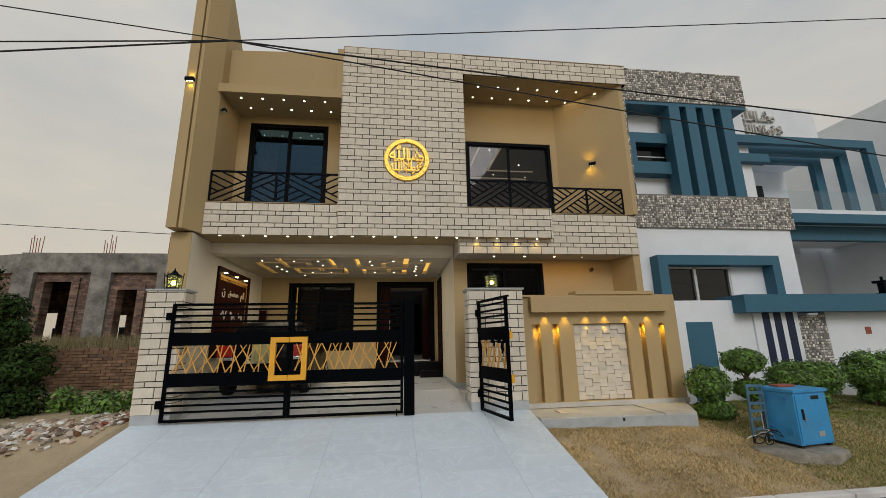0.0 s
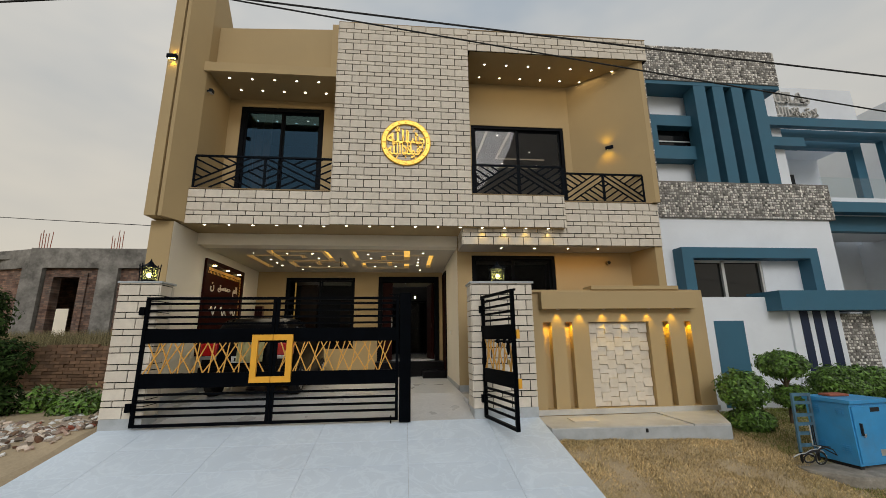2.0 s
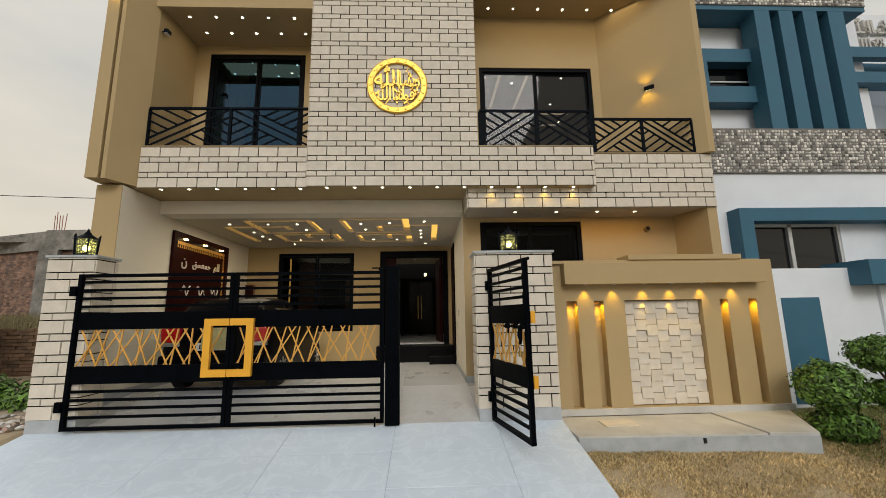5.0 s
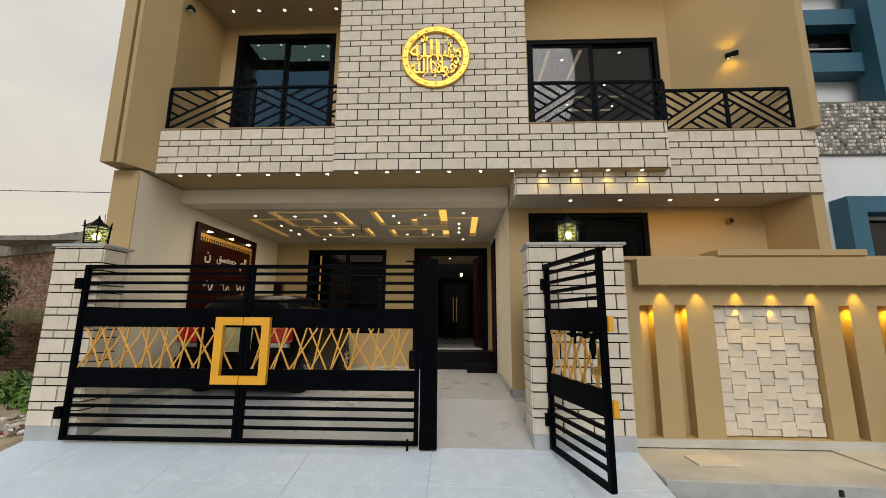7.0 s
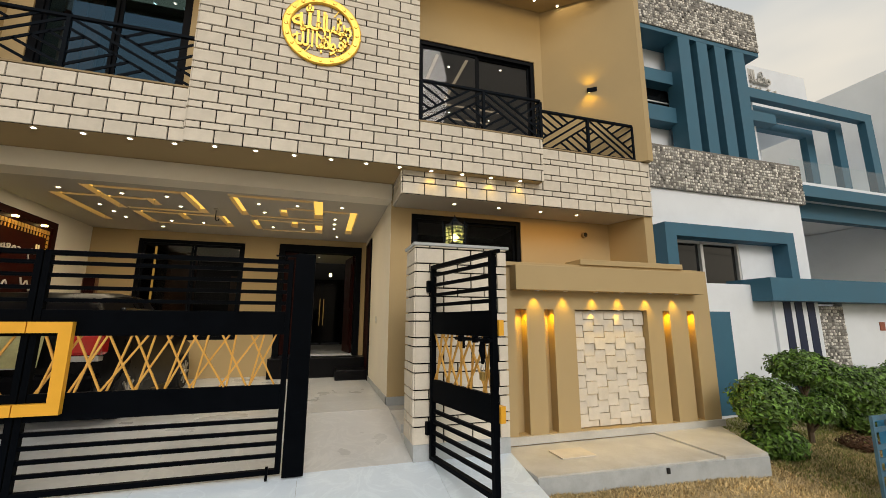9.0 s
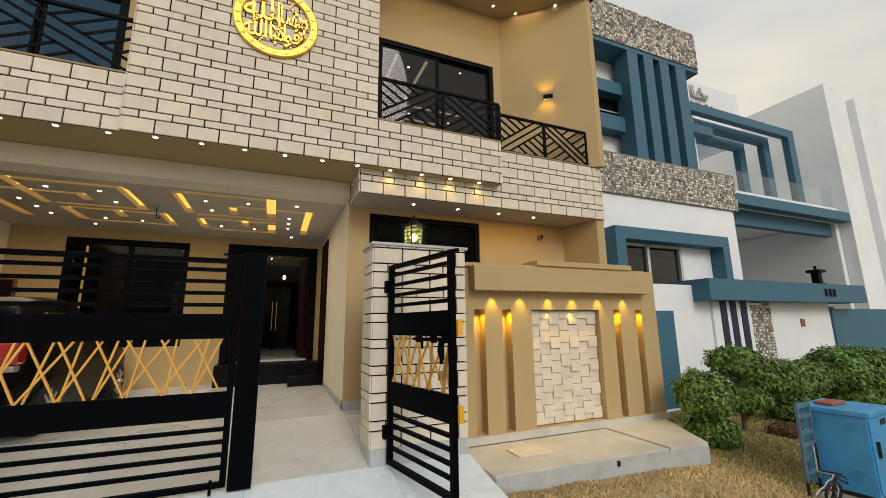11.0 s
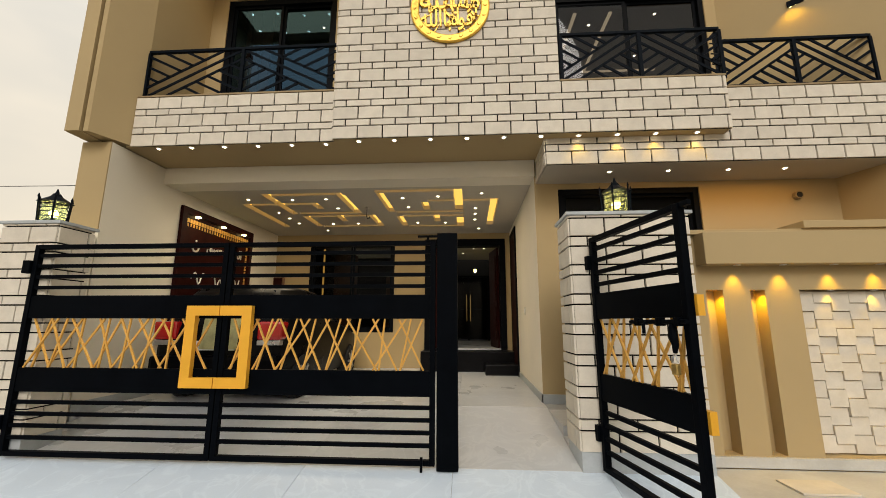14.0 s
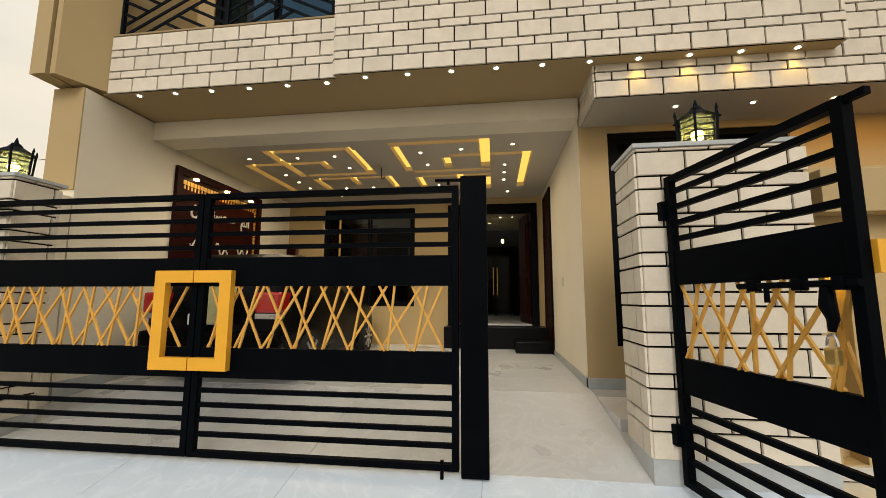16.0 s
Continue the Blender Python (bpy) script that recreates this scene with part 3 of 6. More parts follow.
def cove_ceiling():
    bm = bmesh.new()
    xs = sorted({IN_L, 1.95, *[c[0] for c in COVES], *[c[1] for c in COVES]})
    ys = sorted({9.6, BACK, *[c[2] for c in COVES], *[c[3] for c in COVES]})
    vert = {}

    def v(x, y, z):
        k = (round(x, 4), round(y, 4), z)
        if k not in vert:
            vert[k] = bm.verts.new((x, y, z))
        return vert[k]

    sunk = {}
    for i, (xa, xb) in enumerate(zip(xs, xs[1:])):
        for j, (ya, yb) in enumerate(zip(ys, ys[1:])):
            cx, cy = (xa + xb) / 2, (ya + yb) / 2
            sunk[i, j] = any(c[0] < cx < c[1] and c[2] < cy < c[3] for c in COVES)
            if not sunk[i, j]:
                bm.faces.new((v(xa, ya, CEIL), v(xa, yb, CEIL), v(xb, yb, CEIL), v(xb, ya, CEIL)))
    for (i, j), s in sunk.items():
        if s:
            xa, xb, ya, yb = xs[i], xs[i + 1], ys[j], ys[j + 1]
            for (di, dj), (p, q) in {(-1, 0): ((xa, ya), (xa, yb)), (1, 0): ((xb, yb), (xb, ya)), (0, -1): ((xb, ya), (xa, ya)), (0, 1): ((xa, yb), (xb, yb))}.items():
                if not sunk.get((i + di, j + dj), False):
                    bm.faces.new((v(*p, CEIL), v(*q, CEIL), v(*q, CEIL + 0.07), v(*p, CEIL + 0.07)))
    return bm


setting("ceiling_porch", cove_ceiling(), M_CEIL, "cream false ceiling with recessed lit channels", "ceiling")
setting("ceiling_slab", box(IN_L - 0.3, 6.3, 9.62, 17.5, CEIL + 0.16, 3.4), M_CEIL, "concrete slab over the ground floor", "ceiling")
cove_light = thing("cove_light", "warm amber LED strips in porch ceiling channels", "cove light")
for c in COVES:
    part("led_strip", box(c[0] + 0.004, c[1] - 0.004, c[2] + 0.004, c[3] - 0.004, CEIL + 0.071, CEIL + 0.08), M_COVE, cove_light)
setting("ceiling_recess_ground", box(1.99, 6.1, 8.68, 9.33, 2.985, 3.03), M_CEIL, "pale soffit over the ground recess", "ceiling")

# upper storey
UB = 9.62
setting("wall_upper_back_one", window_fill(-3.2, -0.54, UB, UB + 0.2, 3.36, 7.0, [(-2.81, -1.0, 3.96, 6.35)]), M_TAN, "tan balcony wall with sliding glass door")
setting("wall_upper_back_two", window_fill(2.0, 4.78, UB, UB + 0.2, 3.36, 7.3, [(2.38, 4.62, 3.96, 6.11)]), M_TAN, "tan balcony wall with sliding window")
setting("wall_upper_side", prism([(4.78, UB), (6.02, 8.56), (6.12, 8.56), (6.12, UB + 0.2), (4.78, UB + 0.2)], 3.908, 7.205), M_TAN, "splayed tan balcony side wall with a sconce")
setting("balcony_floor", boxes((-3.2, -0.54, 8.76, UB, 3.37, 3.72), (2.16, 5.0, 9.0, UB, 3.37, 3.72)), M_PORCH, "tiled balcony floor", "floor")
setting("ceiling_balcony_one", box(-3.12, -0.55, 8.62, UB, 6.52, 6.62), M_TAN, "tan balcony ceiling with downlights", "ceiling")
setting("ceiling_balcony_two", box(2.2, 6.12, 8.52, UB, 7.207, 7.3), M_TAN, "tan balcony ceiling with downlights", "ceiling")
setting("lintel_band", box(-3.15, -0.545, 8.55, 8.62, 6.46, 6.66), M_TAN, "tan projecting lintel band", "trim")
setting("wall_parapet", prism([(-3.15, 8.9), (-0.70, 8.75), (-0.70, 8.6), (-0.545, 8.6), (-0.545, 9.0), (-3.15, 9.1)], 6.62, 7.74), M_TAN, "plain tan roof parapet")
# tall side fin with a groove and a raked top


def raked(x0, x1, x1b, y0, y1, z0, z_front, z_back):
    bm = bmesh.new()
    pts = [(x0, y0, z0), (x1, y0, z0), (x1b, y1, z0), (x0, y1, z0), (x0, y0, z_front), (x1, y0, z_front), (x1b, y1, z_back), (x0, y1, z_back)]
    v = [bm.verts.new(p) for p in pts]
    for f in ((0, 3, 2, 1), (4, 5, 6, 7), (0, 1, 5, 4), (1, 2, 6, 5), (2, 3, 7, 6), (3, 0, 4, 7)):
        bm.faces.new([v[i] for i in f])
    return bm


fin = setting("wall_fin", raked(-3.58, -3.40, -3.40, 8.14, 9.9, 3.33, 10.2, 7.6), M_TAN, "tall tan side fin with raked top")
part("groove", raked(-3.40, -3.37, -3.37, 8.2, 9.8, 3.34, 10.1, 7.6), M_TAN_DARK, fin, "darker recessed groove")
part("inner_face", raked(-3.37, -3.31, -3.11, 8.16, 8.62, 3.33, 10.15, 9.2), M_TAN, fin)
part("inner_wall", raked(-3.37, -3.11, -3.06, 8.62, 9.8, 3.33, 9.2, 7.6), M_TAN, fin)

# ---- split-stone facing ----
brick_cache = {}
JW = 0.0115
BW = 0.2905


def brick_mesh(name, w, h, d, material):
    key = (round(w, 3), round(h, 3), round(d, 3))
    if key not in brick_cache:
        bm = bmesh.new()
        v = bx(bm, -w / 2, w / 2, -d, 0, -h / 2, h / 2)
        for a in v[0:2] + v[4:6]:
            a.co.x *= 1 - 0.006 / w
            a.co.z *= 1 - 0.006 / h
        brick_cache[key] = meshed(name, bm, material)
    return brick_cache[key]


def facing(parent, origin, axis_x, normal, width, height, z_shift=0.0, x_shift=0.0, holes=(), limit=290, depth=0.014):
    """Courses of tall and short split-stone tiles over a face: origin at its lower left, axis_x along it, normal out of it."""
    ax, nz = Vector(axis_x).normalized(), Vector(normal).normalized()
    turn = Matrix((ax, -nz, Vector((0, 0, 1)))).transposed().to_4x4()
    rng = random.Random(round(origin[0] * 100) + round(origin[2] * 10))
    rest = []
    made = 0
    z, course = -z_shift, 0
    while z < height - 0.01:
        h = 0.152 if course % 2 == 0 else 0.076
        za, zb = max(z, 0), min(z + h, height)
        x = -(BW + JW) * (course % 2) / 2 - x_shift
        while x < width - 0.005:
            xa, xb = max(x, 0), min(x + BW, width)
            if xb - xa > 0.02 and zb - za > 0.015:
                cx, cz = (xa + xb) / 2, (za + zb) / 2
                if not any(hh[0] < cx < hh[1] and hh[2] < cz < hh[3] for hh in holes):
                    p = Vector(origin) + ax * cx + Vector((0, 0, cz)) + nz * rng.uniform(-0.0025, 0.0025)
                    m = Matrix.Translation(p) @ turn
                    if made < limit:
                        o = new("brick", brick_mesh("brick", xb - xa, zb - za, depth, M_TILE))
                        o.matrix_world = m
                        o.parent = parent
                        made += 1
                    else:
                        rest.append((m, xb - xa, zb - za))
            x += BW + JW
        z += h + JW
        course += 1
    if rest:
        bm = bmesh.new()
        for m, w, h in rest:
            bx(bm, -w / 2 + 0.003, w / 2 - 0.003, -depth, 0, -h / 2 + 0.003, h / 2 - 0.003, m)
        o = part("upper_bricks", bm, M_TILE, parent)
        tagged(o, kind="stuff")


CF = 8.5
col = setting("wall_brick_column", boxes((-0.535, 2.155, CF + 0.01, 9.4, SOF + 0.002, 7.715)), M_JOINT, "cream split-stone clad facade column with dark joints")
topband = setting("wall_brick_top", boxes((2.157, 6.2, CF + 0.01, 8.9, 7.21, 7.715)), M_JOINT, "cream split-stone clad band along the roofline")
bay = setting("wall_brick_bay", boxes((2.157, 4.01, CF + 0.01, 8.67, SOF + 0.002, 3.955)), M_JOINT, "cream split-stone clad bay under balcony railing")
rband = setting("wall_brick_band", boxes((1.995, 6.1, 8.675, 9.32, 2.99, 3.36), (1.995, 6.1, 8.675, 8.99, 3.361, 3.905)), M_JOINT, "cream split-stone clad band over the ground recess")
lband = setting("wall_brick_parapet", boxes((-3.13, -0.54, 8.566, 8.75, SOF + 0.002, 3.975)), M_JOINT, "cream split-stone clad balcony parapet")
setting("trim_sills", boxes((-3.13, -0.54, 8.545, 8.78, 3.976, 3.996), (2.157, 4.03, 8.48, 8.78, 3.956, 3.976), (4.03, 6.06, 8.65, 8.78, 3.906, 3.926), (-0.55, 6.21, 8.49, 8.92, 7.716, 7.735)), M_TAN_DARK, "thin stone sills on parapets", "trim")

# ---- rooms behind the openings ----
setting("wall_rooms_ground", boxes((-3.5, -0.1, 17.0, 17.2, 0, 3.4), (-0.1, 0.05, 12.95, 17.2, 0, 3.4), (2.0, 2.2, 12.7, 18.2, 0, 3.4), (-3.5, -3.3, 12.93, 17.2, 0, 3.4), (0.05, 2.0, 18.0, 18.2, 0, 3.4)), M_ROOM_GLOOM, "inner room walls seen through openings")
setting("floor_rooms", boxes((-3.5, 2.2, 12.93, 18.2, 0.3, 0.62)), M_PORCH, "polished tiled inner floor", "floor")
setting("wall_rooms_front", boxes((2.05, 6.3, 12.0, 12.2, -0.2, 3.2), (4.8, 5.0, 9.56, 12.0, -0.2, 3.2), (2.2, 5.5, 9.56, 12.0, 0.3, 0.5)), M_ROOM_GLOOM, "dark drawing room behind the ground window")
setting("wall_rooms_upper", boxes((1.8, 2.0, 9.82, 13.2, 3.4, 6.6), (5.4, 5.6, 9.82, 13.2, 3.4, 6.6), (1.8, 5.6, 13.2, 13.4, 3.4, 6.6)), M_ROOM, "beige upper room walls seen through glass")
setting("wall_rooms_upper_two", boxes((-3.3, -3.15, 9.83, 12.0, 3.4, 6.9), (-0.6, -0.4, 9.82, 12.0, 3.4, 6.9), (-3.2, -0.4, 12.0, 12.2, 3.4, 6.9)), M_ROOM_GLOOM, "dim upper room behind the balcony door")
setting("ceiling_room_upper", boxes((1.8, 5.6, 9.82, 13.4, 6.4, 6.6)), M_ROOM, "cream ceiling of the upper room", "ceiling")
setting("ceiling_room_upper_two", boxes((-3.2, -0.4, 9.83, 12.2, 6.6, 6.8)), M_ROOM_GLOOM, "ceiling of the dim upper room", "ceiling")
setting("floor_upper", boxes((-3.2, 6.3, 9.82, 13.4, 3.41, 3.72)), M_PORCH, "upper storey floor", "floor")
setting("roof", boxes((-3.0, 6.12, 9.9, 13.6, 7.1, 7.3)), M_CONCRETE, "flat concrete house roof", "roof")
setting("wall_house_outer", boxes((5.9, 6.12, 9.83, 13.6, -0.4, 7.7), (-3.5, -3.3, 12.7, 17.3, 0, 3.3), (-3.57, -3.35, 9.9, 13.6, 3.33, 7.5), (-3.3, 6.2, 13.42, 13.6, 3.4, 7.3)), M_TAN, "plain outer house walls")


def cove_line(name, rows, z):
    t = thing(name, "warm LED cove lines in a room ceiling", "cove light")
    for r in rows:
        part("led_strip", box(r[0], r[1], r[2], r[3], z - 0.012, z - 0.002), M_COVE_ROOM, t)


cove_line("room_cove_light", [(2.9, 2.96, 10.3, 12.6), (2.96, 5.0, 12.54, 12.6), (3.5, 3.56, 10.3, 12.0), (3.56, 5.0, 11.94, 12.0)], 6.4)
cove_line("hall_cove_light", [(0.15, 0.19, 13.2, 16.0)], 3.24)

# ---- downlights ----


def build_downlight(name, label):
    t = thing(name, label, "ceiling light", group=name + "s")
    bm = bmesh.new()
    cyl(bm, 0.034, 0.04, -0.006, 0.004, 18)
    part("rim", bm, M_CHROME, t)
    bm = bmesh.new()
    cyl(bm, 0.021, 0.021, -0.008, -0.0065, 16)
    part("diffuser", bm, M_LED, t)
    return t


def downlights(name, label, spots, z):
    first = None
    for x, y in spots:
        m = pose(x, y, z)
        if first is None:
            first = build_downlight(name, label)
            first.matrix_world = m
        else:
            copy_thing(first, m)


downlights("porch_downlight", "small round warm white porch ceiling downlight", [(-2.43, 10.05), (-1.73, 10.1), (-1.18, 10.09), (-1.15, 10.6), (-2.3, 10.82), (-2.28, 11.22), (-2.26, 11.6), (-1.1, 11.68), (0.04, 10.1), (0.6, 10.04), (1.27, 9.94), (0.06, 10.6), (1.19, 10.72), (1.19, 11.09), (1.19, 11.48), (1.28, 12.23), (0.08, 11.67), (-1.6, 11.68), (0.62, 11.7), (-1.9, 12.2)], CEIL)
downlights("overhang_downlight", "small round downlight in the overhang soffit", [(-2.82 + 0.43 * i, 8.63) for i in range(6)] + [(-0.245 + 0.434 * i, 8.575) for i in range(6)], SOF)
downlights("bay_downlight", "small round downlight under the bay", [(2.36, 8.58), (2.8, 8.58), (3.23, 8.58), (3.69, 8.58)], SOF)
downlights("recess_downlight", "round downlight in the ground recess soffit", [(2.8, 8.92), (3.5, 8.92), (4.2, 8.92), (4.85, 8.92)], 2.985)
downlights("balcony_downlight", "small balcony ceiling downlight", [(-2.78 + 0.45 * i, 8.85) for i in range(5)] + [(-2.7 + 0.45 * i, 9.25) for i in range(5)], 6.52)
downlights("upper_downlight", "small balcony ceiling downlight", [(2.6 + 0.5 * i, 8.9) for i in range(7)] + [(2.56 + 0.49 * i, 9.35) for i in range(6)], 7.2)
downlights("room_downlight", "recessed room ceiling spotlight", [(2.6, 10.4), (3.25, 10.6), (4.3, 10.4), (2.6, 11.6), (4.4, 11.5), (3.8, 12.3), (4.9, 12.4), (2.5, 12.6)], 6.4)
downlights("hall_downlight", "recessed hall ceiling spotlight", [(0.5, 14.2), (0.8, 14.2), (0.5, 14.8), (1.2, 14.8), (1.5, 15.4), (1.2, 15.4), (0.9, 16.2)], 3.24)
downlights("lounge_downlight", "recessed lounge ceiling spotlight", [(-1.9, 13.8), (-1.2, 13.8), (-0.8, 14.8), (-1.9, 14.8), (-1.2, 15.6)], 3.24)
downlights("bedroom_downlight", "recessed bedroom ceiling spotlight", [(-1.6, 10.6), (-1.1, 10.5)], 6.6)

# ---- windows and doors ----


def sliding_window(name, label, x0, x1, y, z0, z1, glass, fw=0.07, splits=1, handle=True):
    t = thing(name, label, "window", kind="structure")
    part("window_frame", boxes((x0, x0 + fw, y, y + 0.12, z0, z1), (x1 - fw, x1, y, y + 0.12, z0, z1), (x0 + fw, x1 - fw, y, y + 0.12, z1 - fw, z1), (x0 + fw, x1 - fw, y, y + 0.12, z0, z0 + fw)), M_FRAME, t)
    w = (x1 - x0 - 2 * fw) / (splits + 1)
    for i in range(splits + 1):
        a, b = x0 + fw + w * i, x0 + fw + w * (i + 1)
        yy = y + 0.03 + 0.035 * (i % 2)
        s = 0.04
        part("sash", boxes((a, a + s, yy, yy + 0.03, z0 + fw, z1 - fw), (b - s, b, yy, yy + 0.03, z0 + fw, z1 - fw), (a + s, b - s, yy, yy + 0.03, z1 - fw - s, z1 - fw), (a + s, b - s, yy, yy + 0.03, z0 + fw, z0 + fw + s)), M_FRAME, t)
        p = part("pane", sheet(a + s, b - s, yy + 0.014, z0 + fw + s, z1 - fw - s), glass, t)
        p.visible_shadow = False
    if handle:
        part("handle", box(x0 + fw + w - 0.03, x0 + fw + w - 0.01, y + 0.0, y + 0.03, z0 + 0.95, z0 + 1.15, 0.004), M_RAIL, t)
    return t


sliding_window("window_upper_door", "dark glazed black sliding balcony door", -2.81, -1.0, UB + 0.02, 3.96, 6.35, M_GLASS_SKY, 0.09)
sliding_window("window_upper", "black framed sliding window to a lit room", 2.38, 4.62, UB + 0.02, 3.96, 6.11, M_GLASS)
sliding_window("window_porch", "black framed porch window to a dim lounge", -2.45, -0.55, BACK + 0.02, 0.95, 2.92, M_GLASS_DARK)
sliding_window("window_ground", "dark framed ground floor window", 2.26, 4.07, 9.35, 0.62, 2.91, M_GLASS_DARK)

# wooden lining and lit slot inside the porch window, curtain wall of the balcony door
tagged(part("lounge_cabinet", boxes((-2.4, -1.9, 14.2, 14.6, 0.62, 2.9), (-1.5, -0.4, 16.4, 16.9, 0.62, 2.6)), M_BROWN), "tall brown wooden lounge cabinet", "cabinet")
tagged(part("wall_light_strip", box(-2.33, -2.3, 13.2, 13.23, 1.0, 2.85), M_COVE), "vertical warm LED strip beside the porch window", "strip light")
tagged(part("brown_curtain", boxes(*[(-2.7 + 0.09 * i, -2.62 + 0.09 * i, 10.0 + 0.03 * (i % 2), 10.06 + 0.03 * (i % 2), 3.75, 6.5) for i in range(5)]), M_BROWN), "brown curtain drawn aside in the upper room", "curtain")

# entrance: dark red double door, one leaf swung in, black granite steps
door = thing("door_entrance", "dark red wooden entrance door standing open", "door", kind="structure")
part("door_frame", boxes((0.12, 0.24, BACK - 0.02, BACK + 0.25, 0.6, 2.95), (1.73, 1.85, BACK - 0.02, BACK + 0.25, 0.6, 2.95), (0.24, 1.73, BACK - 0.02, BACK + 0.25, 2.8, 2.95)), M_FRAME, door)
m = pose(1.72, BACK + 0.22, 0, 0, 0, 100)
bm = bmesh.new()
bx(bm, 0, 0.72, 0, 0.045, 0.63, 2.79, m)
for z0, z1 in ((0.8, 1.5), (1.62, 2.62)):
    bx(bm, 0.1, 0.62, 0.045, 0.06, z0, z1, m)
part("door_leaf", bm, M_WOOD, door)
bm = bmesh.new()
bx(bm, 0.24, 0.52, BACK + 0.1, BACK + 0.14, 0.63, 2.79)
for z0, z1 in ((0.8, 1.5), (1.62, 2.62)):
    bx(bm, 0.29, 0.47, BACK + 0.086, BACK + 0.1, z0, z1)
part("side_leaf", bm, M_WOOD, door)
part("door_handle", box(0.505, 0.52, BACK + 0.04, BACK + 0.09, 1.5, 1.8, 0.004), M_SILVER, door)
step = thing("entrance_steps", "black polished granite entrance steps", "steps", kind="structure")
part("upper_step", box(0.1, 1.94, BACK - 0.5, BACK - 0.001, 0.2, 0.6, 0.008), M_GRANITE, step)
part("lower_step", box(1.35, 1.94, BACK - 1.0, BACK - 0.502, 0.18, 0.40, 0.008), M_GRANITE, step)
side_door = thing("door_side", "narrow dark red door in the porch wall", "door", kind="structure")
part("door_frame", boxes((1.925, 1.949, 11.55, 11.62, 0.22, 2.95), (1.925, 1.949, 12.38, 12.45, 0.22, 2.95), (1.925, 1.949, 11.62, 12.38, 2.88, 2.95)), M_FRAME, side_door)
part("door_leaf", box(1.935, 1.949, 11.62, 12.38, 0.25, 2.88), M_WOOD, side_door)
inner = thing("door_hall", "inner glazed hall door with dark frame", "door", kind="structure")
part("door_frame", boxes((0.4, 0.46, 16.6, 16.66, 0.62, 2.6), (1.64, 1.7, 16.6, 16.66, 0.62, 2.6), (1.02, 1.08, 16.6, 16.66, 0.62, 2.6), (0.46, 1.64, 16.6, 16.66, 2.54, 2.6), (0.46, 1.64, 16.6, 16.66, 1.55, 1.6)), M_FRAME, inner)
part("door_pull", boxes((0.985, 1.005, 16.56, 16.6, 1.2, 2.0), (1.095, 1.115, 16.56, 16.6, 1.2, 2.0)), M_BRASS, inner, "tall brass door pulls")
for a, b in ((0.46, 1.02), (1.08, 1.64)):
    part("pane", sheet(a, b, 16.625, 0.62, 2.54), M_GLASS_DARK, inner)
tagged(part("hall_lantern", box(1.22, 1.29, 15.9, 15.97, 2.62, 2.72, 0.02), M_BULB), "small lit hanging hall lantern", "lamp")
sw = thing("light_switch", "small ivory plastic switch plate on the porch wall", "switch")
part("plate", box(1.938, 1.95, 10.55, 10.63, 1.28, 1.40, 0.003), M_SWITCH, sw)
part("rocker", box(1.932, 1.938, 10.575, 10.605, 1.31, 1.37, 0.002), M_PLATE, sw)
vent = thing("exhaust_pipe", "round dark vent pipe in the tan wall", "vent")
bm = bmesh.new()
cyl(bm, 0.05, 0.05, 0, 0.06, 16, pose(5.25, 9.327, 2.76, 90, 0, 0))
part("pipe", bm, M_TAN_DARK, vent)
bm = bmesh.new()
cyl(bm, 0.035, 0.035, 0.06, 0.064, 16, pose(5.25, 9.327, 2.76, 90, 0, 0))
part("mouth", bm, M_RUBBER, vent)

flood = thing("flood_light", "small dark flood light on the balcony side wall", "flood light", pose(-3.09, 8.70, 6.10))
part("bracket", box(-0.06, 0.03, -0.012, 0.012, -0.012, 0.012), M_RAIL, flood)
part("body", box(0.03, 0.10, -0.05, 0.05, -0.045, 0.03, 0.008), M_RAIL, flood)
part("lens", box(0.035, 0.095, -0.045, 0.045, -0.05, -0.0455), M_GREYFRAME, flood)
hook = thing("ceiling_hook", "thin dark fan hook hanging from the porch ceiling", "hook", pose(-0.645, 10.58, CEIL))
bm = bmesh.new()
tube(bm, [(0, 0, 0.0), (0, 0, -0.17), (0.015, 0, -0.2), (0.04, 0, -0.2), (0.05, 0, -0.17)], 0.008, 6)
part("rod", bm, M_RAIL, hook, smooth=True)
bm = bmesh.new()
cyl(bm, 0.045, 0.03, -0.03, 0.0, 14)
part("rose", bm, M_CEIL, hook)
meter = thing("wall_box", "small brown wooden box on the porch back wall", "wall box", pose(-3.1, BACK, 1.96))
part("body", box(-0.11, 0.11, -0.09, -0.001, -0.17, 0.17, 0.006), M_BROWN, meter)
part("lid", box(-0.09, 0.09, -0.1, -0.0905, -0.15, 0.15, 0.004), M_WOOD, meter)

# ---- balcony railings ----


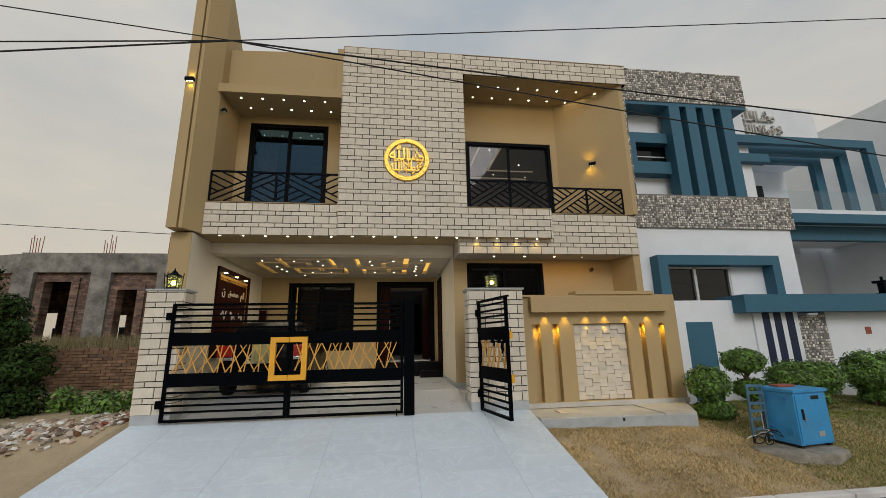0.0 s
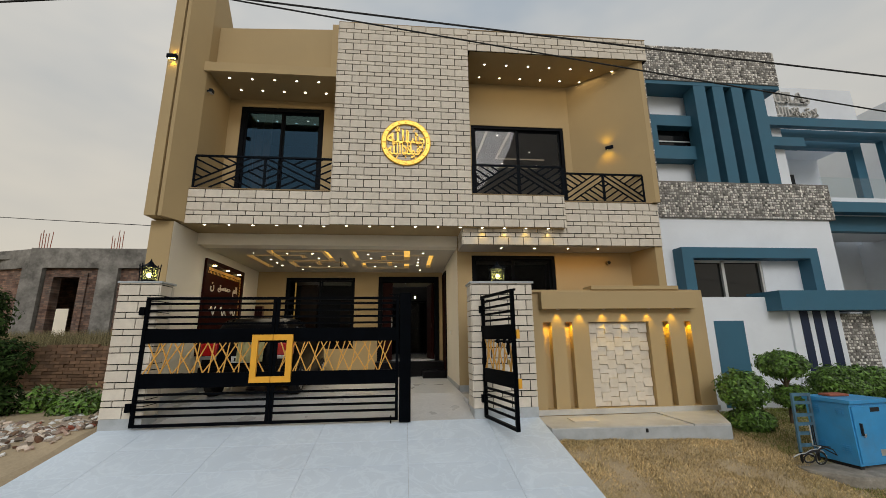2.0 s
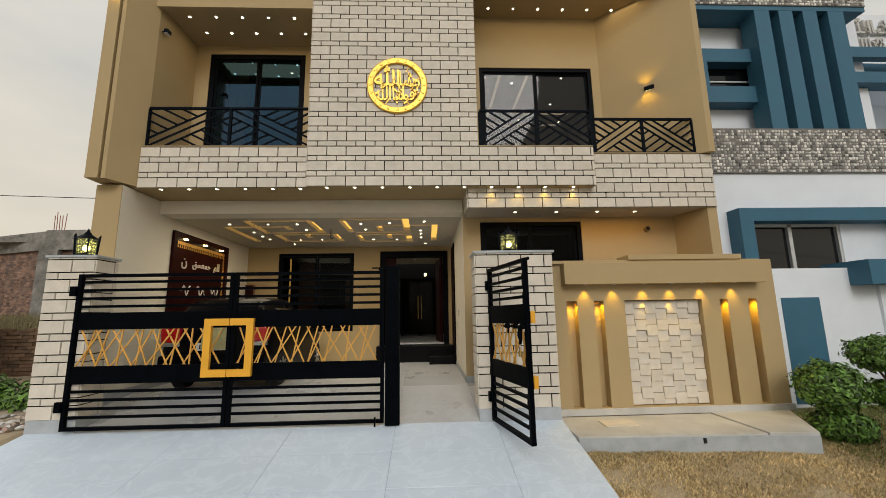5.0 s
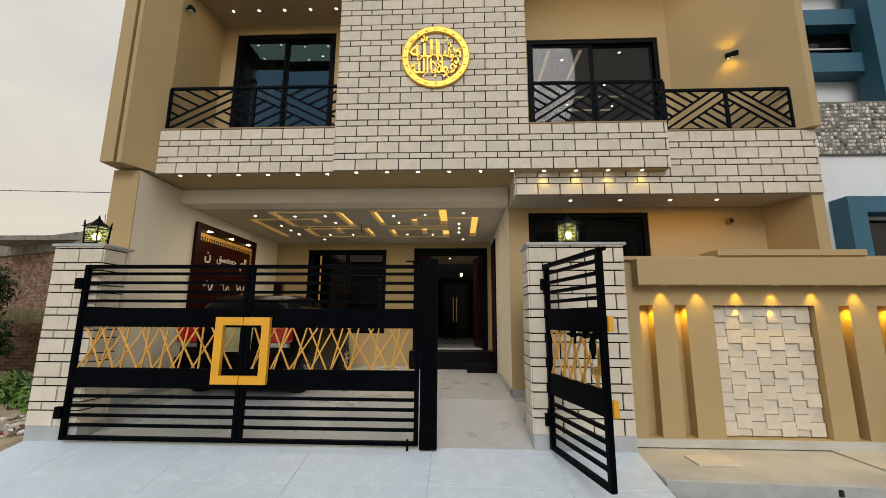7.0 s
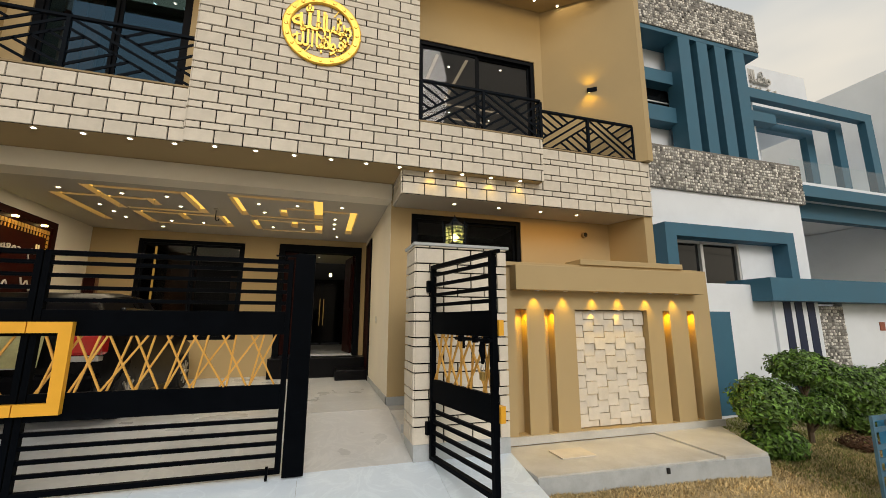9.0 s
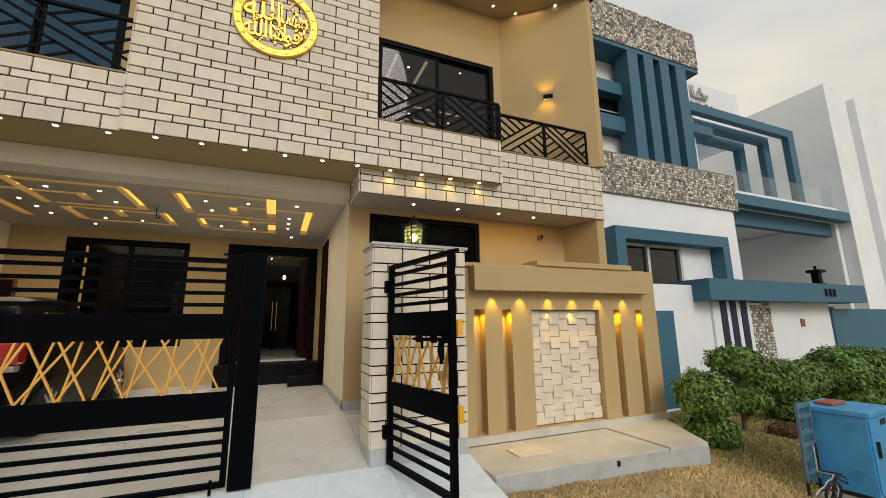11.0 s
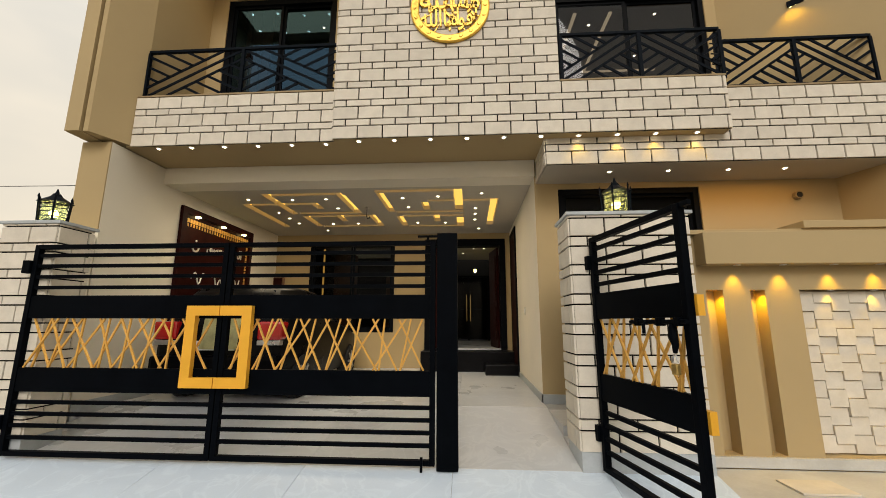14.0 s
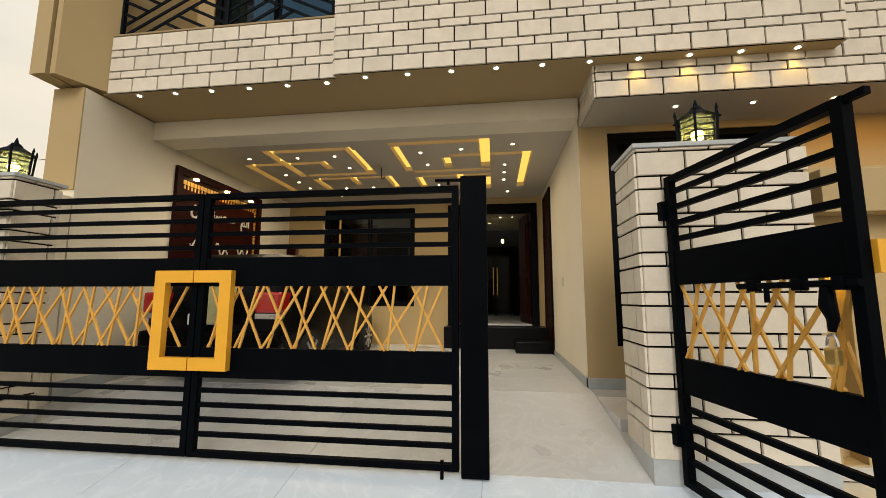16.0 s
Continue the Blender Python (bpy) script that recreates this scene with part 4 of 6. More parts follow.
def railing(name, x0, x1, y, z0, z1, posts, label):
    """Flat-bar railing with woven diagonal bars in each bay."""
    t = thing(name, label, "railing")
    part("top_rail", box(x0, x1, y - 0.022, y + 0.022, z1 - 0.035, z1, 0.003), M_RAIL, t)
    part("bottom_rail", box(x0, x1, y - 0.018, y + 0.018, z0, z0 + 0.025, 0.003), M_RAIL, t)
    xs = [x0 + (x1 - x0) * i / posts for i in range(posts + 1)]
    for x in xs:
        part("post", box(x - 0.02, x + 0.02, y - 0.021, y + 0.021, z0 - 0.03, z1 - 0.034), M_RAIL, t)
    za, zb = z0 + 0.025, z1 - 0.035
    h = zb - za
    for bay, (a, b) in enumerate(zip(xs, xs[1:])):
        a, b = a + 0.02, b - 0.02
        w = b - a

        flip = bay % 2

        def diag(u0, v0, u1, v1):
            if flip:
                u0, u1 = 1 - u0, 1 - u1
            bm = bmesh.new()
            bar(bm, (a + w * u0, y, za + h * v0), (a + w * u1, y, za + h * v1), 0.031, 0.012)
            part("bar", bm, M_RAIL, t)

        # three long bars rise across the bay, met above and below by falling bars
        for o in (-0.21, 0.0, 0.21):
            diag(max(0, -o), max(0, o), min(1, 1 - o), min(1, 1 + o))
        for k in (0.44, 0.68, 0.92, 1.16, 1.40):
            diag(max(0, k - 1), min(1, k), (k - 0.21) / 2, (k + 0.21) / 2)
            diag(min(1, 2 - k), max(0, 1 - k), 1 - (k - 0.21) / 2, 1 - (k + 0.21) / 2)
    return t


railing("balcony_railing", -3.11, -0.545, 8.62, 4.0, 4.68, 2, "black flat-bar balcony railing with diagonal bars")
railing("bay_railing", 2.2, 4.05, 8.55, 3.98, 4.62, 2, "black flat-bar bay railing with diagonal bars")
railing("corner_railing", 4.12, 5.87, 8.7, 3.93, 4.56, 2, "black flat-bar balcony railing on the set-back parapet")
ret = thing("return_railing", "short black return railing joining two runs", "railing")
part("top_rail", box(4.035, 4.07, 8.58, 8.72, 4.585, 4.615), M_RAIL, ret)
part("post", box(4.08, 4.11, 8.69, 8.72, 3.92, 4.62), M_RAIL, ret)
for i in range(4):
    bm = bmesh.new()
    bar(bm, (4.05, 8.57, 4.0 + 0.14 * i), (4.05, 8.72, 4.12 + 0.14 * i), 0.016, 0.012, (1, 0, 0))
    part("bar", bm, M_RAIL, ret)

# ---- calligraphy ----


def lettering(text, size, depth):
    """A mesh of raised letters, centred, lying in the xz plane and facing -y."""
    c = bpy.data.curves.new("lettering", "FONT")
    c.body, c.size, c.extrude, c.align_x, c.align_y = text, size, depth, "CENTER", "CENTER"
    c.offset = size * 0.012
    tmp = new("tmp", c)
    bpy.context.view_layer.update()
    me = bpy.data.meshes.new_from_object(tmp.evaluated_get(bpy.context.evaluated_depsgraph_get()))
    bpy.data.objects.remove(tmp)
    me.transform(pose(0, 0, 0, 90, 0, 0))
    bm = bmesh.new()
    bm.from_mesh(me)
    bpy.data.meshes.remove(me)
    return bm


def moved(bm, x, y, z, sx=1.0, sz=1.0, rz=0.0):
    bmesh.ops.transform(bm, matrix=pose(x, y, z, 0, 0, rz) @ Matrix.Diagonal((sx, 1, sz, 1)), verts=bm.verts[:])
    return bm


disc = thing("calligraphy_disc", "round gold metal calligraphy sign on the facade", "wall sign", pose(0.862, CF - 0.03, 5.0))
bm = bmesh.new()
seg = 72
prof = [(0.385, -0.012), (0.40, -0.022), (0.475, -0.022), (0.49, -0.012), (0.49, 0.012), (0.385, 0.012)]
rings = [[bm.verts.new((r * math.cos(2 * math.pi * i / seg), y, r * math.sin(2 * math.pi * i / seg))) for r, y in prof] for i in range(seg)]
for i in range(seg):
    a, b = rings[i], rings[(i + 1) % seg]
    for k in range(len(prof)):
        bm.faces.new((a[k], b[k], b[(k + 1) % len(prof)], a[(k + 1) % len(prof)]))
part("ring", bm, M_GOLD_DISC, disc)
for i in range(20):
    an = 2 * math.pi * i / 20
    bm = bmesh.new()
    cyl(bm, 0.024, 0.018, 0, 0.008, 8, Matrix.Translation((0.437 * math.cos(an), -0.022, 0.437 * math.sin(an))) @ pose(0, 0, 0, 90, 0, 0))
    part("boss", bm, M_GOLD_DISC, disc)
for word, x, z, size, sx, sz in (("\ufdf2", -0.16, 0.11, 0.36, 0.95, 1.1), ("\u0621\ufe8e\ufeb7", 0.10, 0.10, 0.34, 0.8, 1.0), ("\ufe8e\ufee3", 0.27, 0.08, 0.34, 0.8, 1.0),
                                 ("\ufdf2\ufe8e\ufe91", -0.17, -0.16, 0.26, 0.85, 1.25), ("\ufefb\u0627", 0.03, -0.15, 0.27, 0.85, 1.2), ("\u0629\ufeee\ufed7", 0.15, -0.17, 0.26, 0.8, 1.1), ("\ufefb", 0.29, -0.13, 0.27, 0.9, 1.2)):
    part("word", moved(lettering(word, size, 0.012), x, 0, z, sx, sz), M_GOLD_DISC, disc)
for an in (20, 60, 120, 160, 200, 240, 300, 340):
    bm = bmesh.new()
    a = radians(an)
    bar(bm, (0.39 * math.cos(a), 0.004, 0.39 * math.sin(a)), (0.27 * math.cos(a), 0.004, 0.27 * math.sin(a)), 0.012, 0.008)
    part("stay", bm, M_GOLD_DISC, disc)
bm = bmesh.new()
for an in (45, 135, 225, 315):
    cyl(bm, 0.012, 0.012, -0.012, 0.032, 8, Matrix.Translation((0.44 * math.cos(radians(an)), 0, 0.44 * math.sin(radians(an)))) @ pose(0, 0, 0, -90, 0, 0))
part("mounting_pins", bm, M_GOLD_DISC, disc)

# dark red calligraphy panel on the porch's side wall
panel = thing("calligraphy_board", "dark red wall panel with silver calligraphy and gold border", "wall panel", pose(IN_L, 10.62, 0, 0, 0, 90))
part("frame", boxes((-0.98, 0.98, -0.05, -0.001, 0.92, 1.02), (-0.98, 0.98, -0.05, -0.001, 2.78, 2.88), (-0.98, -0.88, -0.05, -0.001, 1.02, 2.78), (0.88, 0.98, -0.05, -0.001, 1.02, 2.78)), M_WOOD, panel, "dark red wooden frame")
part("board", box(-0.88, 0.88, -0.02, -0.001, 1.02, 2.78), M_WOOD, panel)
bm = bmesh.new()
for i in range(26):
    u = -0.82 + 0.0656 * i
    bx(bm, u - 0.026, u + 0.026, -0.026, -0.0205, 2.66, 2.72)
    bx(bm, u - 0.012, u + 0.012, -0.026, -0.0205, 2.6, 2.65)
for i in range(24):
    z = 1.06 + 0.066 * i
    bx(bm, 0.8, 0.85, -0.026, -0.0205, z, z + 0.05)
part("border", bm, M_GOLD_ROD, panel, "gold key-pattern border")
for word, u, z, s in (("\u0646", -0.6, 2.37, 0.26), ("\ufed6\ufeb4\ufecc\ufee4\ufea3", -0.02, 2.36, 0.19), ("\ufee2\ufedf\u0627", 0.55, 2.37, 0.22)):
    part("word", moved(lettering(word, s, 0.006), u, -0.03, z), M_CALLI, panel)
for u, z, w in ((-0.5, 1.86, 0.3), (0.02, 1.84, 0.3), (0.52, 1.86, 0.28), (-0.5, 1.36, 0.32), (0.02, 1.34, 0.26), (0.5, 1.36, 0.34)):
    bm = bmesh.new()
    tube(bm, [(u + w * (k / 12 - 0.5), -0.027, z + 0.07 * math.sin(k * 0.9 + u * 5) + 0.04 * math.cos(k * 0.4)) for k in range(13)], 0.012, 6)
    part("letter_stroke", bm, M_CALLI, panel)
for u in (-0.66, 0.0, 0.63):
    bm = bmesh.new()
    cyl(bm, 0.04, 0.04, 0, 0.02, 14, pose(u, -0.06, 2.76))
    part("spotlight", bm, M_BULB, panel)

# ---- sconces ----


def sconce(name, label, m):
    t = thing(name, label, "wall lamp", m, group="wall sconces")
    part("body", box(-0.085, 0.085, -0.07, 0.0, -0.04, 0.04, 0.006), M_RAIL, t)
    for u in (-0.05, 0, 0.05):
        bm = bmesh.new()
        cyl(bm, 0.017, 0.017, -0.046, -0.039, 10, pose(u, -0.035, 0))
        cyl(bm, 0.017, 0.017, 0.039, 0.046, 10, pose(u, -0.035, 0))
        part("lens", bm, M_BULB, t)


sconce("balcony_sconce", "small black up-down sconce glowing amber", pose(5.46, 9.106, 5.36, 0, 0, -37.5))
sconce("fin_sconce", "small black up-down sconce on the side fin", pose(-3.49, 8.139, 6.4))

# ---- gate pillars, lanterns and gate ----


def pillar(name, x0, x1, y0, y1, h, label):
    t = thing(name, label, "gate pillar", kind="structure")
    part("core", box(x0 + 0.012, x1 - 0.012, y0 + 0.012, y1 - 0.012, -0.4, h - 0.03), M_JOINT, t)
    part("plinth", box(x0 - 0.004, x1 + 0.004, y0 - 0.004, y1 + 0.004, -0.45, 0.15, 0.004), M_PLINTH, t, "grey marble base course")
    part("cap", box(x0 - 0.03, x1 + 0.03, y0 - 0.03, y1 + 0.03, h - 0.03, h, 0.004), M_PLINTH, t)
    return t


PR = pillar("gate_pillar", 1.95, 2.96, 7.63, 8.05, 2.12, "cream split-stone gate pillar with marble base")
PL = pillar("gate_pillar", -3.43, -2.86, 7.64, 8.0, 2.12, "narrow cream split-stone gate pillar")


def lantern(m):
    t = thing("pillar_lantern", "black hexagonal lantern with lit green glass", "lantern", m, group="pillar lanterns")
    bm = bmesh.new()
    cyl(bm, 0.13, 0.12, 0, 0.025, 6)
    cyl(bm, 0.10, 0.10, 0.025, 0.04, 6)
    part("base", bm, M_RAIL, t)
    bm = bmesh.new()
    cyl(bm, 0.15, 0.05, 0.235, 0.30, 6)
    cyl(bm, 0.05, 0.03, 0.30, 0.33, 12)
    cyl(bm, 0.02, 0.004, 0.33, 0.385, 10)
    part("roof", bm, M_RAIL, t)
    for k in range(6):
        a = math.pi / 3 * k
        bm = bmesh.new()
        bar(bm, (0.125 * math.cos(a), 0.125 * math.sin(a), 0.02), (0.14 * math.cos(a), 0.14 * math.sin(a), 0.27), 0.012, 0.012)
        cyl(bm, 0.011, 0.003, 0.265, 0.30, 6, Matrix.Translation((0.142 * math.cos(a), 0.142 * math.sin(a), 0)))
        part("post", bm, M_RAIL, t)
        b = math.pi / 3 * (k + 1)
        p, q = Vector((0.115 * math.cos(a), 0.115 * math.sin(a), 0)), Vector((0.115 * math.cos(b), 0.115 * math.sin(b), 0))
        bm = bmesh.new()
        for z in (0.08, 0.125, 0.17, 0.21):
            bar(bm, p + Vector((0, 0, z)), q + Vector((0, 0, z)), 0.008, 0.006, (0, 0, 1))
        part("cross_bar", bm, M_RAIL, t)
        bm = bmesh.new()
        v = [bm.verts.new(c) for c in (p * 0.95 + Vector((0, 0, 0.04)), q * 0.95 + Vector((0, 0, 0.04)), q * 0.95 + Vector((0, 0, 0.235)), p * 0.95 + Vector((0, 0, 0.235)))]
        bm.faces.new(v)
        g = part("pane", bm, M_GREENGLASS, t)
        g.visible_shadow = False
    bm = bmesh.new()
    bmesh.ops.create_icosphere(bm, subdivisions=2, radius=0.042, matrix=pose(0, 0, 0.12))
    part("bulb", bm, M_BULB, t, smooth=True)
    return t


lan = lantern(pose(2.44, 7.83, 2.12))
copy_thing(lan, pose(-3.15, 7.82, 2.12, 0, 0, 15))

GT = 1.87
BANDS = ((1.19, 1.395), (0.555, 0.76))


def gate_leaf(t, x0, x1, lock=False, seed=3, pitch=0.21):
    """One panel of the gate in its own plane: frame, slats, two plates and a lattice of thin rods."""
    f = 0.045
    part("stile", box(x0, x0 + f, -0.025, 0.025, 0.03, GT, 0.003), M_BLACK, t)
    part("stile", box(x1 - f, x1, -0.025, 0.025, 0.03, GT, 0.003), M_BLACK, t)
    part("top_rail", box(x0 + f, x1 - f, -0.025, 0.025, GT - 0.04, GT, 0.003), M_BLACK, t)
    part("bottom_rail", box(x0 + f, x1 - f, -0.025, 0.025, 0.03, 0.07, 0.003), M_BLACK, t)
    for z0, z1 in BANDS:
        part("plate", box(x0 + f, x1 - f, -0.018, 0.018, z0, z1, 0.003), M_BLACK, t)
    for k in range(4):
        zc = BANDS[0][1] + (GT - 0.04 - BANDS[0][1]) * (k + 0.75) / 4.35
        part("slat", box(x0 + f, x1 - f, -0.014, 0.014, zc - 0.016, zc + 0.016, 0.002), M_BLACK, t)
        zc = 0.07 + (BANDS[1][0] - 0.07) * (k + 1) / 5 + 0.01
        part("slat", box(x0 + f, x1 - f, -0.014, 0.014, zc - 0.016, zc + 0.016, 0.002), M_BLACK, t)
    r = random.Random(seed)
    za, zb = BANDS[1][1], BANDS[0][0]
    x = x0 + f + 0.03
    while x < x1 - f - 0.12:
        for a, b in ((x + r.uniform(-0.02, 0.03), x + 0.25 + r.uniform(-0.04, 0.04)), (x + 0.22 + r.uniform(-0.04, 0.04), x + r.uniform(-0.03, 0.03)), (x + 0.04 + r.uniform(-0.02, 0.04), x + 0.14 + r.uniform(-0.05, 0.05))):
            a, b = min(max(a, x0 + f + 0.01), x1 - f - 0.01), min(max(b, x0 + f + 0.01), x1 - f - 0.01)
            bm = bmesh.new()
            y = r.uniform(-0.012, 0.012)
            bar(bm, (a, y, za), (b, y, zb), 0.0145, 0.0145)
            part("rod", bm, M_GOLD_ROD, t)
        x += pitch


gate = thing("driveway_gate", "closed black steel gate with gold lattice rods", "gate", pose(0, 7.6, 0.0))
gate_leaf(gate, -2.99, -1.105, seed=5)
gate_leaf(gate, -1.095, 0.775, seed=9)
part("gate_post", box(0.79, 0.965, -0.04, 0.06, 0.0, 1.93, 0.004), M_BLACK, gate)
part("latch", boxes((0.62, 0.80, -0.05, -0.02, 1.895, 1.91), (0.70, 0.72, -0.05, -0.03, 1.87, 1.9)), M_BLACK, gate)
part("drop_bolt", box(0.66, 0.68, -0.045, -0.025, -0.01, 0.10), M_BLACK, gate)
for z in (0.3, 1.66):
    part("hinge", box(-3.06, -2.985, -0.05, 0.0, z - 0.06, z + 0.06, 0.006), M_BLACK, gate)
for x0, x1 in ((-1.40, -1.104), (-1.096, -0.812)):
    inner_x = (x0 + 0.085, x1) if x0 < -1.2 else (x0, x1 - 0.085)
    bm = boxes((x0, x1, -0.075, -0.025, 1.215, 1.30), (x0, x1, -0.075, -0.025, 0.61, 0.695))
    bx(bm, *((x0, x0 + 0.085) if x0 < -1.2 else (x1 - 0.085, x1)), -0.0751, -0.025, 0.695, 1.215)
    part("pull_frame", bm, M_GOLD, gate, "square golden yellow pull frame")

wicket = thing("open_gate_leaf", "black steel wicket gate leaf standing open", "gate", pose(2.11, 7.605, 0.0, 0, 0, -78))
gate_leaf(wicket, 0.02, 1.08, seed=12, pitch=0.2)
for z in (0.3, 1.66):
    part("hinge", box(-0.03, 0.025, -0.05, 0.03, z - 0.06, z + 0.06, 0.006), M_BLACK, wicket)
bm = bmesh.new()
tube(bm, [(0.56, -0.045, 1.165), (1.09, -0.045, 1.165)], 0.014, 10)
tube(bm, [(0.74, -0.045, 1.165), (0.74, -0.075, 1.15), (0.74, -0.075, 1.09)], 0.011, 8)
bolt = part("bolt", bm, M_BLACK, wicket, smooth=True)
for u in (0.62, 0.84, 1.0):
    part("bracket", box(u, u + 0.04, -0.062, -0.019, 1.14, 1.192, 0.004), M_BLACK, wicket)
bm = bmesh.new()
tube(bm, [(0.965, -0.04, 1.15), (0.97, -0.05, 1.08), (0.985, -0.05, 1.03), (0.975, -0.05, 0.985)], [0.022, 0.028, 0.02, 0.012], 8)
part("hasp", bm, M_BLACK, wicket, smooth=True)
lock = part("padlock", box(0.948, 0.996, -0.066, -0.036, 0.86, 0.925, 0.008), M_BRASS, wicket, "small dull brass padlock")
bm = bmesh.new()
tube(bm, [(0.972 + 0.02 * math.cos(math.pi * k / 8), -0.051, 0.93 + 0.045 * math.sin(math.pi * k / 8)) for k in range(9)], 0.005, 6)
part("shackle", bm, M_SILVER, lock, smooth=True)
part("top_tab", box(1.08, 1.15, -0.015, 0.015, 1.84, 1.87, 0.003), M_BLACK, wicket)
for z in (0.62, 1.26):
    part("pull_frame", box(1.03, 1.1, 0.025, 0.07, z - 0.06, z + 0.06), M_GOLD, wicket)

# ---- front boundary wall with slots, tile panel and cap ----
WF = 8.0
SLOTS = [(3.25, 3.40), (3.64, 3.77), (4.07, 5.18), (5.44, 5.555), (5.855, 5.975)]
fwall = thing("front_wall", "tan front boundary wall with lit slots and stone panel", "boundary wall", kind="structure")
part("body", window_fill(2.97, 6.27, WF, WF + 0.14, -0.35, 2.02, [(a, b, 0.04, 1.46) for a, b in SLOTS]), M_TAN, fwall)
part("slot_back", box(2.97, 6.27, WF + 0.142, WF + 0.24, -0.35, 2.02), M_TAN, fwall)
part("cap", box(3.19, 6.02, WF - 0.16, WF - 0.001, 1.68, 1.975, 0.006), M_TAN, fwall)
part("top_course", box(4.14, 5.78, WF - 0.08, WF + 0.26, 2.02, 2.09, 0.005), M_TAN, fwall)
part("top_strip", box(2.97, 6.06, WF - 0.05, WF - 0.001, 1.976, 2.02, 0.003), M_TAN, fwall)
part("base_strip", box(2.97, 6.29, WF - 0.035, WF - 0.001, -0.05, 0.035, 0.004), M_LEDGE, fwall)
for x in (3.5, 3.9, 4.33, 4.72, 5.16, 5.62):
    bm = bmesh.new()
    cyl(bm, 0.03, 0.03, 0, 0.006, 14, pose(x, 7.91, 1.6735))
    part("downlight", bm, M_CHROME, fwall)
for x in (4.36, 4.74):
    bm = bmesh.new()
    cyl(bm, 0.026, 0.026, 0, 0.006, 14, pose(x, 8.03, 1.4525))
    part("downlight", bm, M_CHROME, fwall)
ncol, tw, th = 7, 1.09 / 7, 0.152
rng = random.Random(4)
tile_me = {}
for i in range(ncol):
    # every other column is set half a tile down; tiles stand in and out by turns
    cuts = [0.0] + [z for z in (th * (k + (0.5 if i % 2 else 1.0)) for k in range(10)) if z < 1.36] + [1.40]
    for j, (za, zb) in enumerate(zip(cuts, cuts[1:])):
        hh, lift, top = round(zb - za - 0.007, 4), (0.012 if (i + j) % 2 else 0.030) + rng.choice((0, 0.004)), 0.003
        key = (hh, lift, top)
        if key not in tile_me:
            bm = bmesh.new()
            v = bx(bm, -tw / 2 + 0.0015, tw / 2 - 0.0015, -lift, 0, -hh / 2, hh / 2)
            for c in v[4:6]:
                c.co.y += top
            tile_me[key] = meshed("stone_tile", bm, M_TILE)
        o = new("stone_tile", tile_me[key])
        o.location = (4.08 + tw * (i + 0.5), WF + 0.10, 0.05 + (za + zb) / 2)
        o.parent = fwall
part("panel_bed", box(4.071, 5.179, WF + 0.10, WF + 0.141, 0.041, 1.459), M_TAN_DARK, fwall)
ledge = thing("wall_ledge", "low cream marble ledge before the front wall", "ledge", kind="structure")
part("slab", prism([(2.975, 7.98), (2.975, 7.12), (5.08, 7.04), (5.09, 7.98)], -0.4, -0.06, 0.004), M_LEDGE, ledge)
part("slab", prism([(5.1, 7.98), (5.09, 7.03), (5.62, 6.98), (6.2, 7.98)], -0.4, -0.045, 0.004), M_LEDGE, ledge)
part("riser", prism([(2.975, 7.117), (2.975, 7.1), (5.08, 7.02), (5.61, 6.965), (5.61, 6.978), (5.08, 7.037)], -0.45, -0.075), M_PLINTH, ledge, "grey marble riser")
part("loose_tile", box(3.45, 3.85, 7.45, 7.72, -0.058, -0.045, 0.002), M_TILE, ledge)
part("drain_hole", box(4.34, 4.37, 7.03, 7.05, -0.14, -0.09), M_RUBBER, ledge)

# ---- blue distribution box on its concrete pad ----
GB = pose(6.55, 6.14, 0.05, 0, 0, 7.5)
pad = tagged(part("concrete_pad", prism([(5.62, 6.5), (5.7, 6.0), (5.98, 5.66), (6.5, 5.58), (6.86, 5.72), (6.98, 6.3), (6.85, 6.56), (6.1, 6.62)], -0.66, -0.37, 0.04), M_PADSTONE), "rough grey concrete pad on the lawn", "concrete pad")
cab = thing("distribution_box", "weathered cyan-blue steel electrical distribution box", "electric box", GB @ pose(0, 0, -0.42))
W2, D2, H2 = 0.315, 0.245, 0.74
part("body", box(-W2, W2, -D2, D2, 0.04, H2, 0.006), M_BOX, cab)
part("foot_rail", boxes((-W2 + 0.02, -W2 + 0.08, -D2 + 0.02, D2 - 0.02, 0.0, 0.04), (W2 - 0.08, W2 - 0.02, -D2 + 0.02, D2 - 0.02, 0.0, 0.04)), M_RUBBER, cab)
part("lid", box(-W2 - 0.02, W2 + 0.02, -D2 - 0.03, D2 + 0.02, H2, H2 + 0.045, 0.005), M_BOX, cab)
bd = part("door", box(-W2 + 0.02, W2 - 0.02, -D2 - 0.014, -D2 - 0.001, 0.07, H2 - 0.03, 0.004), M_BOX, cab)
part("handle", boxes((-W2 + 0.09, -W2 + 0.105, -D2 - 0.04, -D2 - 0.015, 0.38, 0.52)), M_RUBBER, bd)
part("lock", box(-W2 + 0.12, -W2 + 0.15, -D2 - 0.03, -D2 - 0.015, 0.36, 0.40, 0.003), M_SILVER, bd)
part("name_plate", box(0.0, 0.15, -D2 - 0.018, -D2 - 0.0145, 0.64, 0.69), M_RUBBER, bd)
part("vent_plate", box(0.03, 0.14, -D2 - 0.018, -D2 - 0.0145, 0.14, 0.21), M_CHROME, bd)
for u in (-0.13, 0.13):
    for z in (0.17, 0.6):
        for k in range(4):
            part("louvre", box(-W2 - 0.008, -W2 - 0.001, u - 0.045, u + 0.045, z + 0.024 * k, z + 0.024 * k + 0.012), M_BOX, cab)
